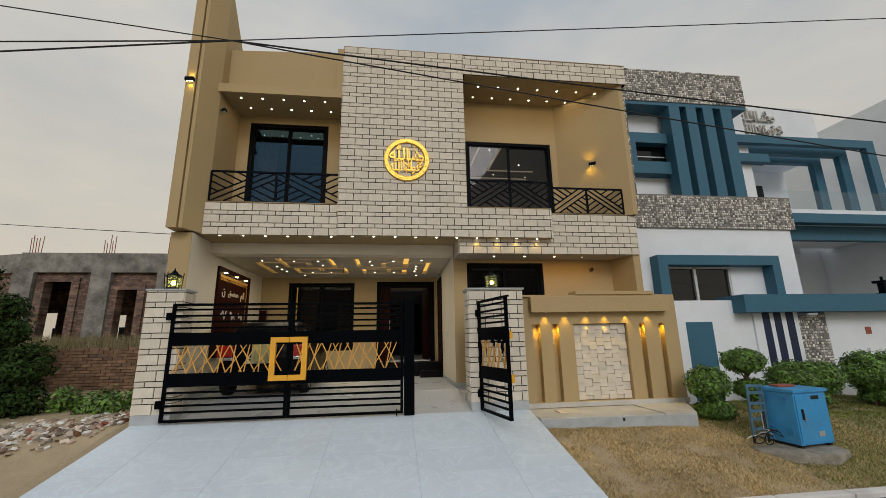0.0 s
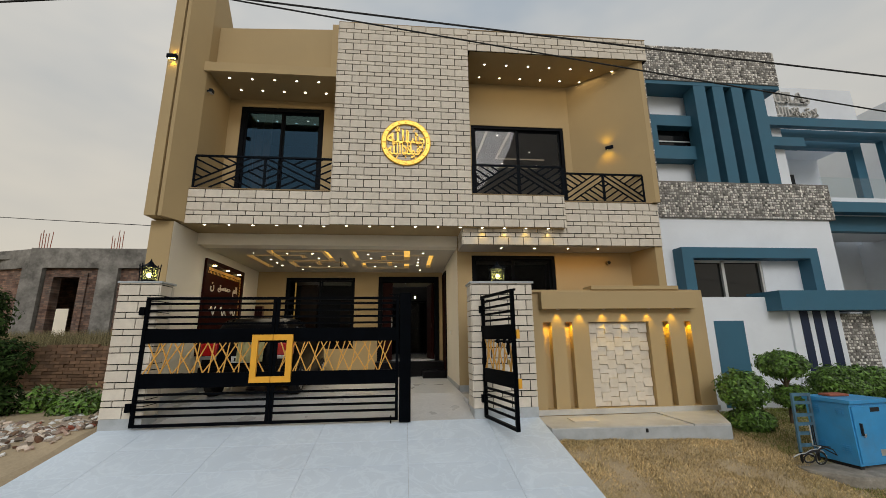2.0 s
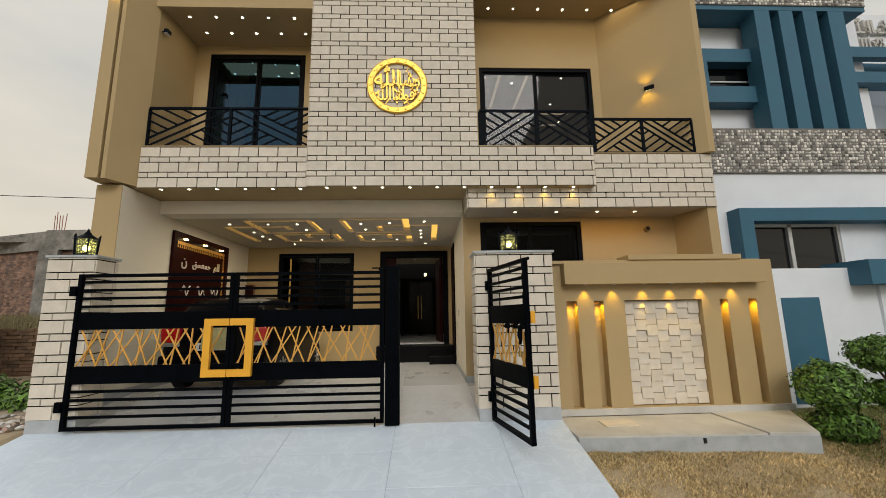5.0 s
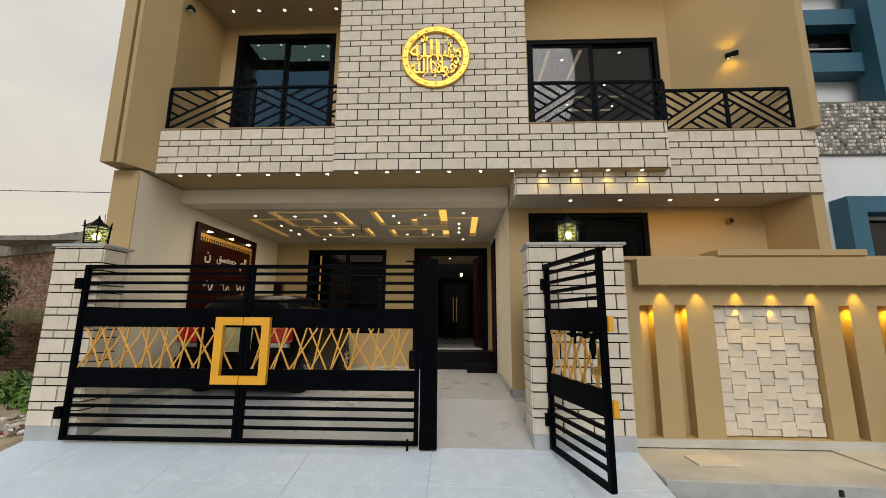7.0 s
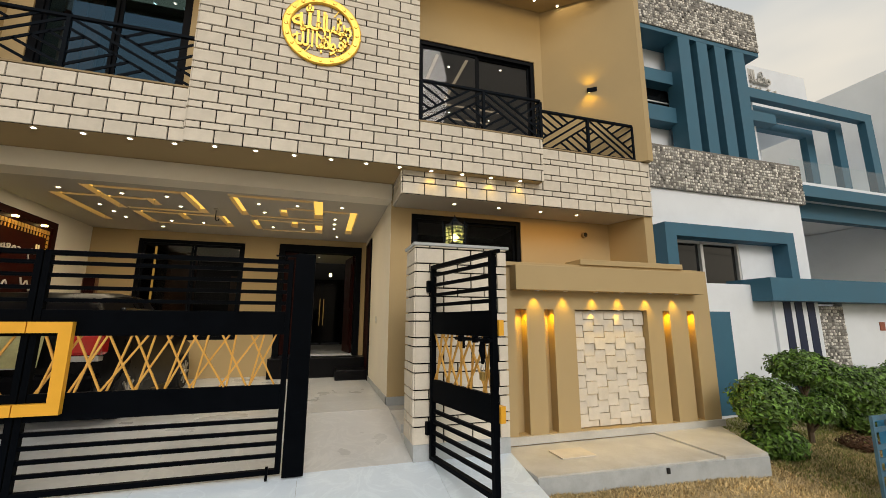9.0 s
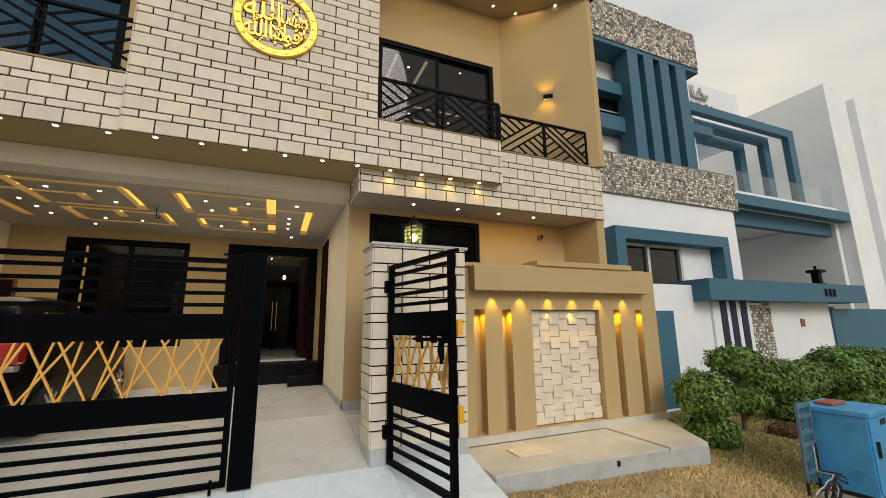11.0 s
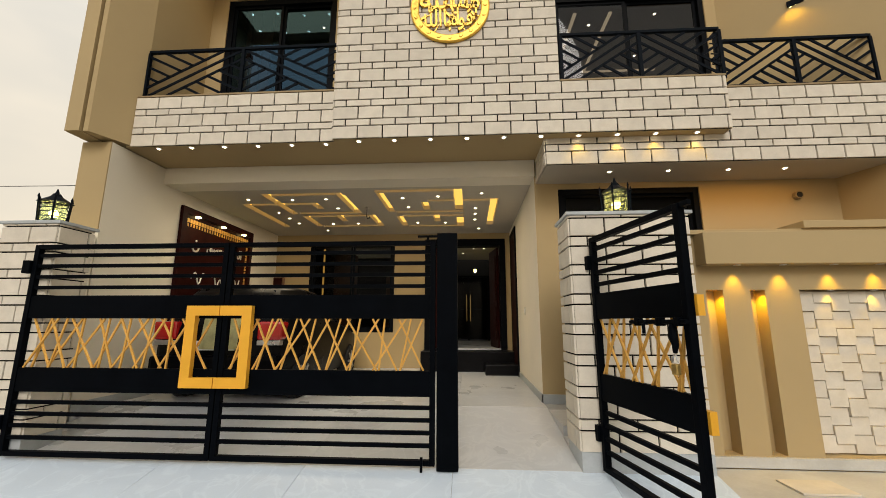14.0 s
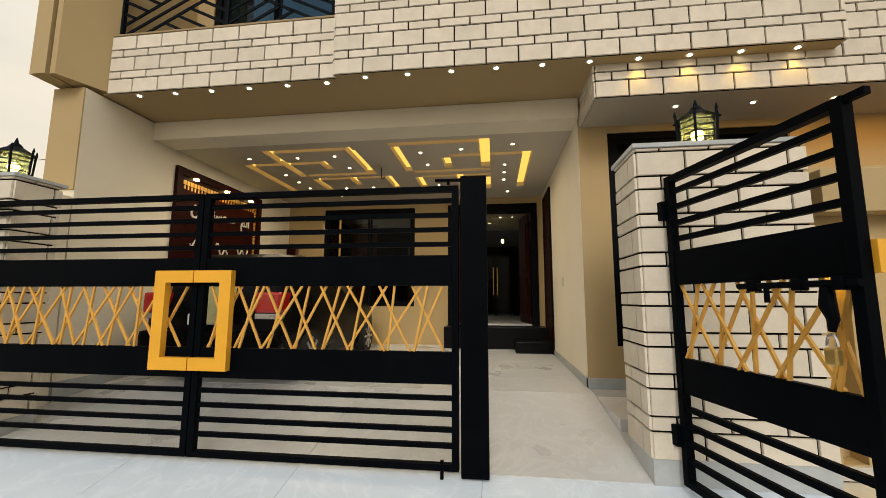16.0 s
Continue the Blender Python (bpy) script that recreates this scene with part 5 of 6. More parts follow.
tagged(part("terracotta_tray", box(6.37, 6.65, 6.14, 6.30, 0.416, 0.446, 0.012), M_TERRA), "flat red clay tray on the box", "tray")
rack = thing("cable_ladder", "old blue-grey cable ladder behind the box", "cable rack", GB @ pose(-0.52, 0.16, -0.42, 0, 2, 0))
for u in (-0.14, 0.14):
    part("rail", box(u - 0.016, u + 0.016, -0.012, 0.012, 0.12, 0.83), M_OLDBLUE, rack)
    part("foot", box(u - 0.012, u + 0.012, -0.01, 0.01, -0.02, 0.12), M_RUBBER, rack)
for z in (0.2, 0.34, 0.45, 0.56, 0.71, 0.81):
    part("rung", box(-0.124, 0.124, -0.01, 0.01, z - 0.02, z + 0.02), M_OLDBLUE, rack)
for k in range(3):
    cabl = thing("loose_cable", "loose black cable at the box's foot", "cable")
    bm = bmesh.new()
    r = random.Random(k)
    pts = [GB @ Vector((-0.42 - 0.03 * k, 0.13, 0.02 - 0.06 * i)) for i in range(5)]
    pts += [GB @ Vector((-0.5 + 0.13 * math.cos(0.7 * i + k) - 0.02 * i, -0.05 + 0.02 * k, -0.3 + 0.11 * math.sin(0.7 * i + k) * (1 - i / 30))) for i in range(20)]
    tube(bm, pts, 0.007, 6)
    part("sheath", bm, (M_CABLE, M_CABLE, M_GREYFRAME)[k], cabl, smooth=True)

# ---- neighbour house ----
NB = 9.5
nb = thing("neighbour_house", "white and steel-blue house with pebble mosaic bands", "house")
for rowb in ((6.75, 11.1, NB + 0.05, NB + 0.3, -0.5, 1.99), (6.75, 7.26, NB + 0.05, NB + 0.3, 1.99, 2.88), (9.11, 11.1, NB + 0.05, NB + 0.3, 1.99, 2.88), (6.75, 11.1, NB + 0.05, NB + 0.3, 2.88, 3.9), (6.13, 6.75, NB + 0.02, NB + 0.3, -0.5, 3.9), (6.5, 10.9, 10.06, 10.26, 3.9, 8.2), (11.0, 14.9, 12.6, 12.8, 3.9, 7.2), (10.9, 11.1, NB + 0.3, 13.0, -0.5, 3.9)):
    part("wall", boxes(rowb), M_WHITE, nb)
part("roof", box(6.6, 11.0, NB + 0.3, 10.06, 3.88, 3.98), M_WHITE, nb)
part("roof", box(11.0, 14.9, 10.9, 12.8, 7.0, 7.2), M_WHITE, nb)
part("floor_slab", boxes((11.1, 16.4, 9.75, 12.6, 4.12, 4.56)), M_WHITE, nb)
part("slab_edge", boxes((11.2, 16.4, 9.5, 9.75, 4.1, 4.36)), M_BLUE, nb, "steel-blue balcony edge")
part("carport_back", box(11.1, 16.4, 13.0, 13.2, -0.5, 4.3), M_WHITE, nb)
part("carport_floor", box(11.1, 16.4, 9.0, 13.0, -0.55, -0.35), M_PORCH, nb)
part("carport_side", box(16.2, 16.4, 9.8, 13.0, -0.5, 4.1), M_WHITE, nb)
part("carport_beam", boxes((11.12, 16.2, 9.9, 10.1, 3.72, 4.118)), M_BLUE, nb, "steel-blue beam")
part("small_lintel", box(10.35, 11.3, 9.85, 10.1, 6.0, 6.25), M_BLUE, nb)


def mosaic(name, x0, x1, y, z0, z1, parent, depth=0.3):
    part(name, box(x0, x1, y, y + depth, z0, z1), M_MOSAIC_BACK, parent)
    bm = bmesh.new()
    r = random.Random(int(x0 * 10 + z0))
    s = 0.062
    z = z0 + 0.01
    while z < z1 - 0.03:
        x = x0 + 0.01 + r.uniform(0, 0.02)
        while x < x1 - 0.03:
            if r.random() < 0.9:
                w, h = s * r.uniform(0.6, 0.95), s * r.uniform(0.6, 0.95)
                w = min(w, x1 - x)
                d = r.uniform(0.006, 0.02)
                v = [bm.verts.new(c) for c in ((x, y, z), (x + w, y, z), (x + w, y, z + h), (x, y, z + h), (x + w * 0.2, y - d, z + h * 0.2), (x + w * 0.8, y - d, z + h * 0.2), (x + w * 0.8, y - d, z + h * 0.8), (x + w * 0.2, y - d, z + h * 0.8))]
                for f in ((4, 5, 6, 7), (0, 1, 5, 4), (1, 2, 6, 5), (2, 3, 7, 6), (3, 0, 4, 7)):
                    bm.faces.new([v[k] for k in f])
            x += s
        z += s
    o = part("pebble_mosaic", bm, M_MOSAIC, parent)
    tagged(o, "grey and white mosaic pebbles", kind="stuff")


mosaic("top_band", 6.4, 10.5, NB, 7.5, 8.48, nb, 0.9)
mosaic("low_band", 6.4, 11.23, NB, 3.88, 4.78, nb, 0.5)
mosaic("edge_strip", 6.4, 6.82, NB + 0.004, 4.78, 7.5, nb, 0.3)
mosaic("panel", 10.08, 10.9, 8.99, 0.0, 1.62, nb, 0.1)
for a, b in ((8.1, 8.42), (8.62, 8.92), (9.14, 9.44), (9.68, 10.02)):
    part("blue_fin", boxes((a, b, NB + 0.02, NB + 0.4, 4.78, 7.396)), M_BLUE, nb)
part("blue_lintel", boxes((6.82, 10.5, NB + 0.02, NB + 0.56, 7.4, 7.5)), M_BLUE, nb)
part("window_surround", boxes((6.83, 8.2, NB + 0.25, NB + 0.56, 6.38, 6.68), (6.83, 8.2, NB + 0.25, NB + 0.56, 5.48, 5.83), (6.83, 7.14, NB + 0.25, NB + 0.56, 5.83, 6.38)), M_BLUE, nb, "steel-blue window surround")
uw = part("window", box(7.14, 8.2, NB + 0.5, NB + 0.52, 5.83, 6.38), M_CAR_GLASS, nb, "dark upper window")
part("bar", boxes((7.14, 8.2, NB + 0.47, NB + 0.49, 6.05, 6.08)), M_GREYFRAME, uw)
part("frame_ring", boxes((6.95, 10.27, NB - 0.25, NB + 0.05, 2.88, 3.12), (6.95, 7.2, NB - 0.25, NB + 0.05, 1.95, 2.88), (10.05, 10.27, NB - 0.25, NB + 0.05, 2.0, 2.88)), M_BLUE, nb, "steel-blue window surround")
gw = part("window", box(7.3, 9.08, NB + 0.12, NB + 0.13, 2.0, 2.87), M_CAR_GLASS, nb, "sliding window with grey frame")
part("window_frame", boxes((7.26, 7.31, NB + 0.06, NB + 0.15, 1.99, 2.88), (9.06, 9.11, NB + 0.06, NB + 0.15, 1.99, 2.88), (8.1, 8.17, NB + 0.06, NB + 0.15, 1.99, 2.88), (7.31, 9.06, NB + 0.06, NB + 0.15, 2.83, 2.88), (7.31, 9.06, NB + 0.06, NB + 0.15, 1.99, 2.03)), M_GREYFRAME, gw)
# garden wall, beam and striped pier
for rowb in ((6.2, 8.9, 8.95, 9.15, -0.5, 1.98), (8.9, 10.06, 8.9, 9.15, -0.5, 1.68), (10.92, 13.2, 9.0, 9.15, -0.5, 1.68)):
    part("garden_wall", boxes(rowb), M_WHITE, nb)
part("garden_beam", boxes((8.45, 14.0, 8.6, 9.4, 1.68, 2.08)), M_BLUE, nb, "steel-blue beam over garden wall")
for a, b in ((9.12, 9.3), (9.42, 9.6), (9.74, 9.93)):
    part("stripe", box(a, b, 8.885, 8.9, -0.2, 1.68), M_NAVY, nb, "navy blue stripe")
part("niche", box(7.2, 7.86, 8.94, 8.95, -0.2, 1.49), M_BLUE, nb, "steel-blue painted niche")
for u in (12.25, 12.42, 12.58):
    part("number_bar", box(u, u + 0.09, 8.585, 8.6, 1.8, 1.97), M_RAIL, nb)
part("wall_socket", box(11.95, 12.1, 8.985, 9.0, 1.15, 1.32), M_TERRA, nb)
part("gate_panel", boxes((13.2, 13.3, 8.95, 9.05, -0.4, 1.6), (13.3, 16, 8.97, 9.03, -0.3, 1.55)), M_BLUE, nb)
# balcony frames and glass
for xr, y, z in ((14.9, 9.8, 6.8), (14.5, 10.25, 6.72), (14.1, 10.7, 6.66)):
    part("balcony_frame", boxes((10.2, xr, y, y + 0.17, z - 0.24, z), (xr - 0.3, xr, y, y + 0.17, 4.56, z - 0.24)), M_BLUE, nb)
gl = part("balcony_glass", sheet(11.4, 16.3, 9.785, 4.5, 5.12), M_GLASS_CLEAR, nb)
gl.visible_shadow = False
part("balcony_window", box(11.3, 13.8, 12.5, 12.55, 4.6, 6.4), M_CAR_GLASS, nb)
part("roof_wall", boxes((10.5, 14.5, 10.9, 11.05, 7.2, 8.5)), M_WHITE, nb)
for word, x, z, s in (("\ufdf2", 11.95, 8.08, 0.5), ("\u0621\ufe8e\ufeb7", 12.4, 8.08, 0.5), ("\ufe8e\ufee3", 12.75, 8.08, 0.5), ("\ufdf2\ufe8e\ufe91", 11.95, 7.62, 0.4), ("\ufefb\u0627", 12.35, 7.62, 0.4), ("\u0629\ufeee\ufed7\ufefb", 12.75, 7.62, 0.4)):
    part("roof_letter", moved(lettering(word, s, 0.04), x, 10.85, z), M_LEDGE, nb)
bm = bmesh.new()
part("wall_lantern", boxes((12.4, 12.62, 8.7, 8.92, 2.08, 2.12), (12.44, 12.58, 8.74, 8.88, 2.12, 2.36), (12.38, 12.64, 8.68, 8.94, 2.36, 2.42), (12.49, 12.53, 8.79, 8.83, 2.42, 2.52)), M_RAIL, nb)
fh = thing("far_house", "plain white house wall beyond the neighbour", "house")
part("wall", boxes((16.42, 24, 9.5, 24, -0.6, 8.55)), M_WHITE, fh)
part("roof", boxes((16.6, 24, 9.7, 24, 8.55, 8.62)), M_CONCRETE, fh)
part("pier", box(17.6, 17.9, 9.3, 9.5, -0.6, 8.2), M_WHITE, fh)

# ---- plants ----


def leaf_cloud(bm, centre, radius, count, size, seed, squash=0.85, shell=0.55):
    r = random.Random(seed)
    c = Vector(centre)
    off = Vector((seed * 3.1, 0, 0))
    for _ in range(count):
        d = Vector((r.gauss(0, 1), r.gauss(0, 1), r.gauss(0, 1))).normalized()
        bump = 1 + 0.20 * noise.noise(d * 2.2 + off) + 0.17 * noise.noise(d * 7 + off) + (r.uniform(0, 0.16) if r.random() < 0.12 else 0)
        k = radius * bump * (shell + (1 - shell) * math.sqrt(r.random()))
        p = c + Vector((d.x * k, d.y * k, d.z * k * squash))
        n = (d + Vector((r.uniform(-0.8, 0.8), r.uniform(-0.8, 0.8), r.uniform(-0.2, 1.0)))).normalized()
        t = n.orthogonal().normalized()
        t.rotate(Matrix.Rotation(r.uniform(0, 6.28), 3, n))
        b = n.cross(t)
        s = size * r.uniform(0.6, 1.25)
        v = [bm.verts.new(q) for q in (p - t * s, p + b * s * 0.42 + n * s * 0.12, p + t * s, p - b * s * 0.42 + n * s * 0.12)]
        bm.faces.new(v)


def topiary(name, label, x, y, z, balls, stem_h, seed):
    t = thing(name, label, "shrub", pose(x, y, z))
    bm = bmesh.new()
    r = random.Random(seed)
    tube(bm, [(0, 0, -0.05), (0.02, 0.01, stem_h * 0.5), (0, 0, stem_h)], [0.035, 0.028, 0.02], 7)
    for b in balls:
        for k in range(5):
            a = r.uniform(0, 6.28)
            tube(bm, [(0, 0, max(0.05, b[2] - b[3])), (b[0] * 0.5 + 0.1 * math.cos(a), b[1] * 0.5 + 0.1 * math.sin(a), b[2] - b[3] * 0.5), (b[0] + b[3] * 0.5 * math.cos(a), b[1] + b[3] * 0.5 * math.sin(a), b[2])], [0.018, 0.012, 0.006], 5)
    part("trunk", bm, M_BARK, t)
    for i, b in enumerate(balls):
        bm = bmesh.new()
        leaf_cloud(bm, b[:3], b[3], int(5200 * (b[3] / 0.4) ** 2), 0.036, seed + i, b[4], 0.5)
        part("crown", bm, M_LEAF, t)
    return t


topiary("clipped_shrub", "two-tier clipped green shrub beside the tan wall", 6.26, 7.42, -0.2, [(0.03, -0.05, 0.10, 0.31, 0.6), (0.0, 0, 0.56, 0.35, 0.84)], 0.5, 1)
topiary("clipped_shrub", "taller two-tier clipped shrub with bare stem", 7.12, 7.5, -0.2, [(0.1, 0, 0.42, 0.31, 0.58), (0.0, 0, 0.92, 0.35, 0.64)], 0.85, 5)
topiary("hedge_shrub", "rounded clipped hedge shrub before the striped pier", 8.3, 7.7, -0.2, [(0, 0, 0.58, 0.40, 0.75), (0.55, 0.0, 0.56, 0.40, 0.78), (0.2, 0, 0.2, 0.36, 0.6)], 0.6, 9)
topiary("hedge_shrub", "rounded clipped hedge shrub by the garden wall", 10.05, 7.7, -0.2, [(0, 0, 0.64, 0.44, 0.85), (0.6, 0.0, 0.62, 0.44, 0.85), (1.2, 0, 0.62, 0.44, 0.85), (0.3, 0, 0.2, 0.42, 0.6)], 0.6, 13)
tagged(part("dry_shrub", (lambda b: (leaf_cloud(b, (7.5, 7.2, -0.15), 0.22, 900, 0.022, 31, 0.4), b)[1])(bmesh.new()), M_WITHER), "small withered brown plant on the bed", "plant")


def wild_bush(name, label, x, y, z, blobs, seed, mat_leaf, size=0.06, dens=1.0):
    t = thing(name, label, "bush", pose(x, y, z))
    r = random.Random(seed)
    bm = bmesh.new()
    for b in blobs:
        tube(bm, [(0, 0, -0.1), (b[0] * 0.4 + r.uniform(-0.1, 0.1), b[1] * 0.4, b[2] * 0.5), (b[0], b[1], b[2])], [0.04, 0.025, 0.008], 6)
        for k in range(6):
            e = Vector((r.gauss(0, 1), r.gauss(0, 1), r.gauss(0.4, 1))).normalized() * b[3] * 1.1
            tube(bm, [(b[0], b[1], b[2] - b[3] * 0.4), Vector(b[:3]) + e * 0.6, Vector(b[:3]) + e], [0.012, 0.008, 0.003], 4)
    part("stem", bm, M_BARK, t)
    bm = bmesh.new()
    for i, b in enumerate(blobs):
        leaf_cloud(bm, b[:3], b[3], int(1500 * dens * (b[3] / 0.5) ** 2), size, seed + i, 0.9, 0.25)
    part("crown", bm, mat_leaf, t)


wild_bush("wild_bush", "dark overgrown wild bush in the empty plot", -6.4, 9.0, -0.1, [(-0.3, 0, 0.5, 0.6), (0.0, 0.3, 1.0, 0.5), (-0.8, 0.2, 1.45, 0.5), (-0.1, 0.1, 1.6, 0.28), (-1.3, 0, 0.8, 0.75), (-0.6, 0.5, 2.1, 0.3), (0.35, 0, 0.9, 0.25), (0.25, 0.1, 0.35, 0.4)], 3, M_LEAF_DARK, 0.05, 1.7)
wild_bush("wild_bush", "leafy sapling bush at the edge of the plot", -8.6, 10.5, 0, [(0, 0, 0.8, 0.9), (0.4, 0, 1.8, 0.7), (-0.2, 0, 2.7, 0.6)], 23, M_LEAF_DARK)
wild_bush("low_weeds", "low green weeds along the old wall", -5.0, 9.6, 0, [(0, 0, 0.15, 0.3), (0.6, 0.4, 0.2, 0.35), (-0.7, -0.1, 0.18, 0.32), (0.9, 1.2, 0.25, 0.4)], 43, M_LEAF, 0.06, 0.8)
wild_bush("low_weeds", "low green weeds behind the rubble", -4.5, 8.9, 0, [(0, 0, 0.12, 0.28), (0.3, 0.5, 0.22, 0.35), (-0.5, 0.2, 0.1, 0.25)], 53, M_LEAF, 0.06, 0.8)

# grass on the lawn, dry in front and greener beyond the box


def blades(name, x0, x1, y0, y1, count, material, seed, label, h=0.05, wide=0.006, lean=1.6):
    r = random.Random(seed)
    bm = bmesh.new()
    for _ in range(count):
        x, y = r.uniform(x0, x1), r.uniform(y0, y1)
        if noise.noise((x * 1.3, y * 1.3, 2)) < -0.42 and r.random() < 0.7:
            continue
        z = ground_z(x, y) + 0.05 * noise.noise((x * 0.8, y * 0.8, 0)) + 0.02 * noise.noise((x * 3, y * 3, 5)) - 0.006
        a = r.uniform(0, 6.28)
        hh = h * r.uniform(0.3, 1.2)
        lx, ly = math.cos(a) * hh * r.uniform(0.1, lean), math.sin(a) * hh * r.uniform(0.1, lean)
        wx, wy = -math.sin(a) * wide, math.cos(a) * wide
        v = [bm.verts.new(p) for p in ((x - wx, y - wy, z), (x + wx, y + wy, z), (x + lx, y + ly, z + hh))]
        bm.faces.new(v)
    tagged(part(name, bm, material), label, "grass", kind="stuff")


blades("dry_grass", 3.0, 8.2, 5.0, 7.8, 140000, M_GRASS_DRY, 1, "short dry straw-coloured lawn grass", 0.032)
blades("green_grass", 5.9, 14, 5.05, 8.9, 110000, M_GRASS_GREEN, 2, "sparse green lawn grass", 0.045)
blades("plot_grass", -24, -4.6, 12.4, 26.5, 60000, M_WEED, 3, "tall dry weeds on the empty plot", 1.2, 0.018, 0.5)

# ---- empty plot: rubble, old wall, unfinished building ----
r = random.Random(8)
rub_me = []
for k in range(8):
    bm = bmesh.new()
    bmesh.ops.create_icosphere(bm, subdivisions=1, radius=0.06)
    for v in bm.verts:
        v.co = Vector((v.co.x * 1.5, v.co.y, v.co.z * 0.7)) * (1 + 0.5 * noise.noise(v.co * 30 + Vector((k, 0, 0))))
    rub_me.append(meshed("rubble_piece", bm, (M_RUBBLE, M_BRICK, M_RUBBLE, M_TERRA, M_PLATE, M_CONCRETE, M_WITHER, M_RUBBLE)[k]))
rub = thing("rubble_heap", "heap of broken brick and plaster rubble", "rubble")
for i in range(280):
    u = r.random()
    x, y = -3.75 - 2.2 * u ** 1.3 + r.gauss(0, 0.12), 8.2 - 1.5 * u + r.gauss(0, 0.28)
    if x > -3.62:
        continue
    o = new("rubble_piece", r.choice(rub_me))
    s = r.choice((0.25, 0.35, 0.5, 0.6, 0.8)) * r.uniform(0.8, 1.2)
    o.matrix_world = pose(x, y, ground_z(x, y) + 0.03 * s + 0.09 * max(0, noise.noise((x * 2, y * 2, 1))), r.uniform(-30, 30), r.uniform(-30, 30), r.uniform(0, 360)) @ Matrix.Diagonal((s, s, s, 1))
    o.parent = rub
for mtl, count, lab in ((M_RUBBLE, 900, "small broken brick fragments"), (M_PLATE, 260, "scraps of white plaster and paper")):
    bm = bmesh.new()
    for i in range(count):
        u = r.random()
        x, y = -3.9 - 2.6 * u + r.gauss(0, 0.2), 8.1 - 1.7 * u + r.gauss(0, 0.4)
        if x > -3.68:
            continue
        q = r.uniform(0.012, 0.04)
        bx(bm, -q * 1.6, q * 1.6, -q, q, -q * 0.5, q * 0.5, pose(x, y, ground_z(x, y) + q * 0.5, r.uniform(-35, 35), r.uniform(-35, 35), r.uniform(0, 360)))
    tagged(part("rubble_fragments", bm, mtl), lab + " on the ground", "rubble", kind="stuff")
old = thing("old_brick_wall", "low weathered red brick wall across the plot", "brick wall", kind="structure")
part("core", box(-16, -3.6, 12.03, 12.2, -0.3, 1.12), M_BRICK, old)
bmr = bmesh.new()
n_old = 0
ob_me = None
for j in range(17):
    for i in range(54):
        x = -15.9 + 0.23 * i + (0.115 if j % 2 else 0)
        z = -0.12 + 0.078 * j
        if j == 16 and r.random() < 0.4:
            continue
        if -8.6 < x < -4.4 and n_old < 295:
            if ob_me is None:
                bm = bmesh.new()
                bx(bm, -0.11, 0.11, -0.05, 0.03, -0.033, 0.033)
                ob_me = meshed("brick", bm, M_BRICK)
            o = new("brick", ob_me)
            o.matrix_world = pose(x, 12.02 + r.uniform(-0.012, 0.012), z, 0, r.uniform(-1.5, 1.5), r.uniform(-1.5, 1.5))
            o.parent = old
            n_old += 1
        else:
            bx(bmr, x - 0.11, x + 0.11, 11.97 + r.uniform(-0.01, 0.01), 12.05, z - 0.033, z + 0.033)
tagged(part("farther_bricks", bmr, M_BRICK, old), kind="stuff")

ub = thing("unfinished_building", "unfinished brick and concrete house shell", "building")
UY = 27.0
hol = [(-20.0, -18.55, 1.4, 5.0), (-15.95, -14.85, 1.4, 4.5)]
part("brick_wall", window_fill(-21.0, -10.0, UY, UY + 0.4, -0.5, 5.55, hol), M_BRICK_FAR, ub)
part("ring_beam", boxes((-21.4, -10.0, UY - 0.25, UY + 0.6, 5.55, 6.75)), M_CONC_FAR, ub, "grey concrete ring beam")
for x in (-21.1, -16.9, -13.2):
    part("pier", boxes((x - 0.55, x + 0.55, UY - 0.3, UY + 0.1, -0.5, 5.55)), M_CONC_FAR, ub)
for h in hol:
    part("jamb", boxes((h[0] - 0.42, h[0] - 0.002, UY - 0.12, UY + 0.5, -0.4, h[3]), (h[1] + 0.002, h[1] + 0.42, UY - 0.12, UY + 0.5, -0.4, h[3]), (h[0] - 0.42, h[1] + 0.42, UY - 0.12, UY + 0.5, h[3], h[3] + 0.25)), M_BRICK_FAR, ub)
bm = bmesh.new()
bx(bm, 0, 14, 0, 0.4, -0.5, 6.4, pose(-34.2, 31.6, 0, 0, 0, -19))
part("side_wall", bm, M_BRICK_FAR, ub)
bm = bmesh.new()
bx(bm, 0, 14, -0.2, 0.5, 5.6, 6.75, pose(-34.2, 31.6, 0, 0, 0, -19))
part("side_beam", bm, M_CONC_FAR, ub)
part("inner_wall", window_fill(-31.0, -10.0, 33.0, 33.3, -0.5, 6.2, [(-24.8, -23.5, -0.5, 3.6), (-20.0, -18.9, -0.5, 3.4)]), M_BRICK_FAR, ub)
far = thing("distant_house", "plain cream house beyond the unfinished shell", "house")
part("wall", boxes((-46, -14, 48, 54, -0.5, 5.6)), M_CREAM, far)
part("roof", boxes((-46.3, -13.7, 47.7, 54.3, 5.6, 5.9)), M_CREAM, far)
for x in (-38.0, -34.2, -31.5, -27.8, -23.6):
    win = part("window", boxes((x - 0.6, x + 0.6, 47.95, 47.998, 1.6, 3.1)), M_FRAME, far)
    part("sill", boxes((x - 0.75, x + 0.75, 47.85, 47.998, 1.45, 1.598)), M_CREAM, win)
part("roof_slab", box(-31, -10, UY + 0.61, 34, 6.2, 6.5), M_CONC_FAR, ub)
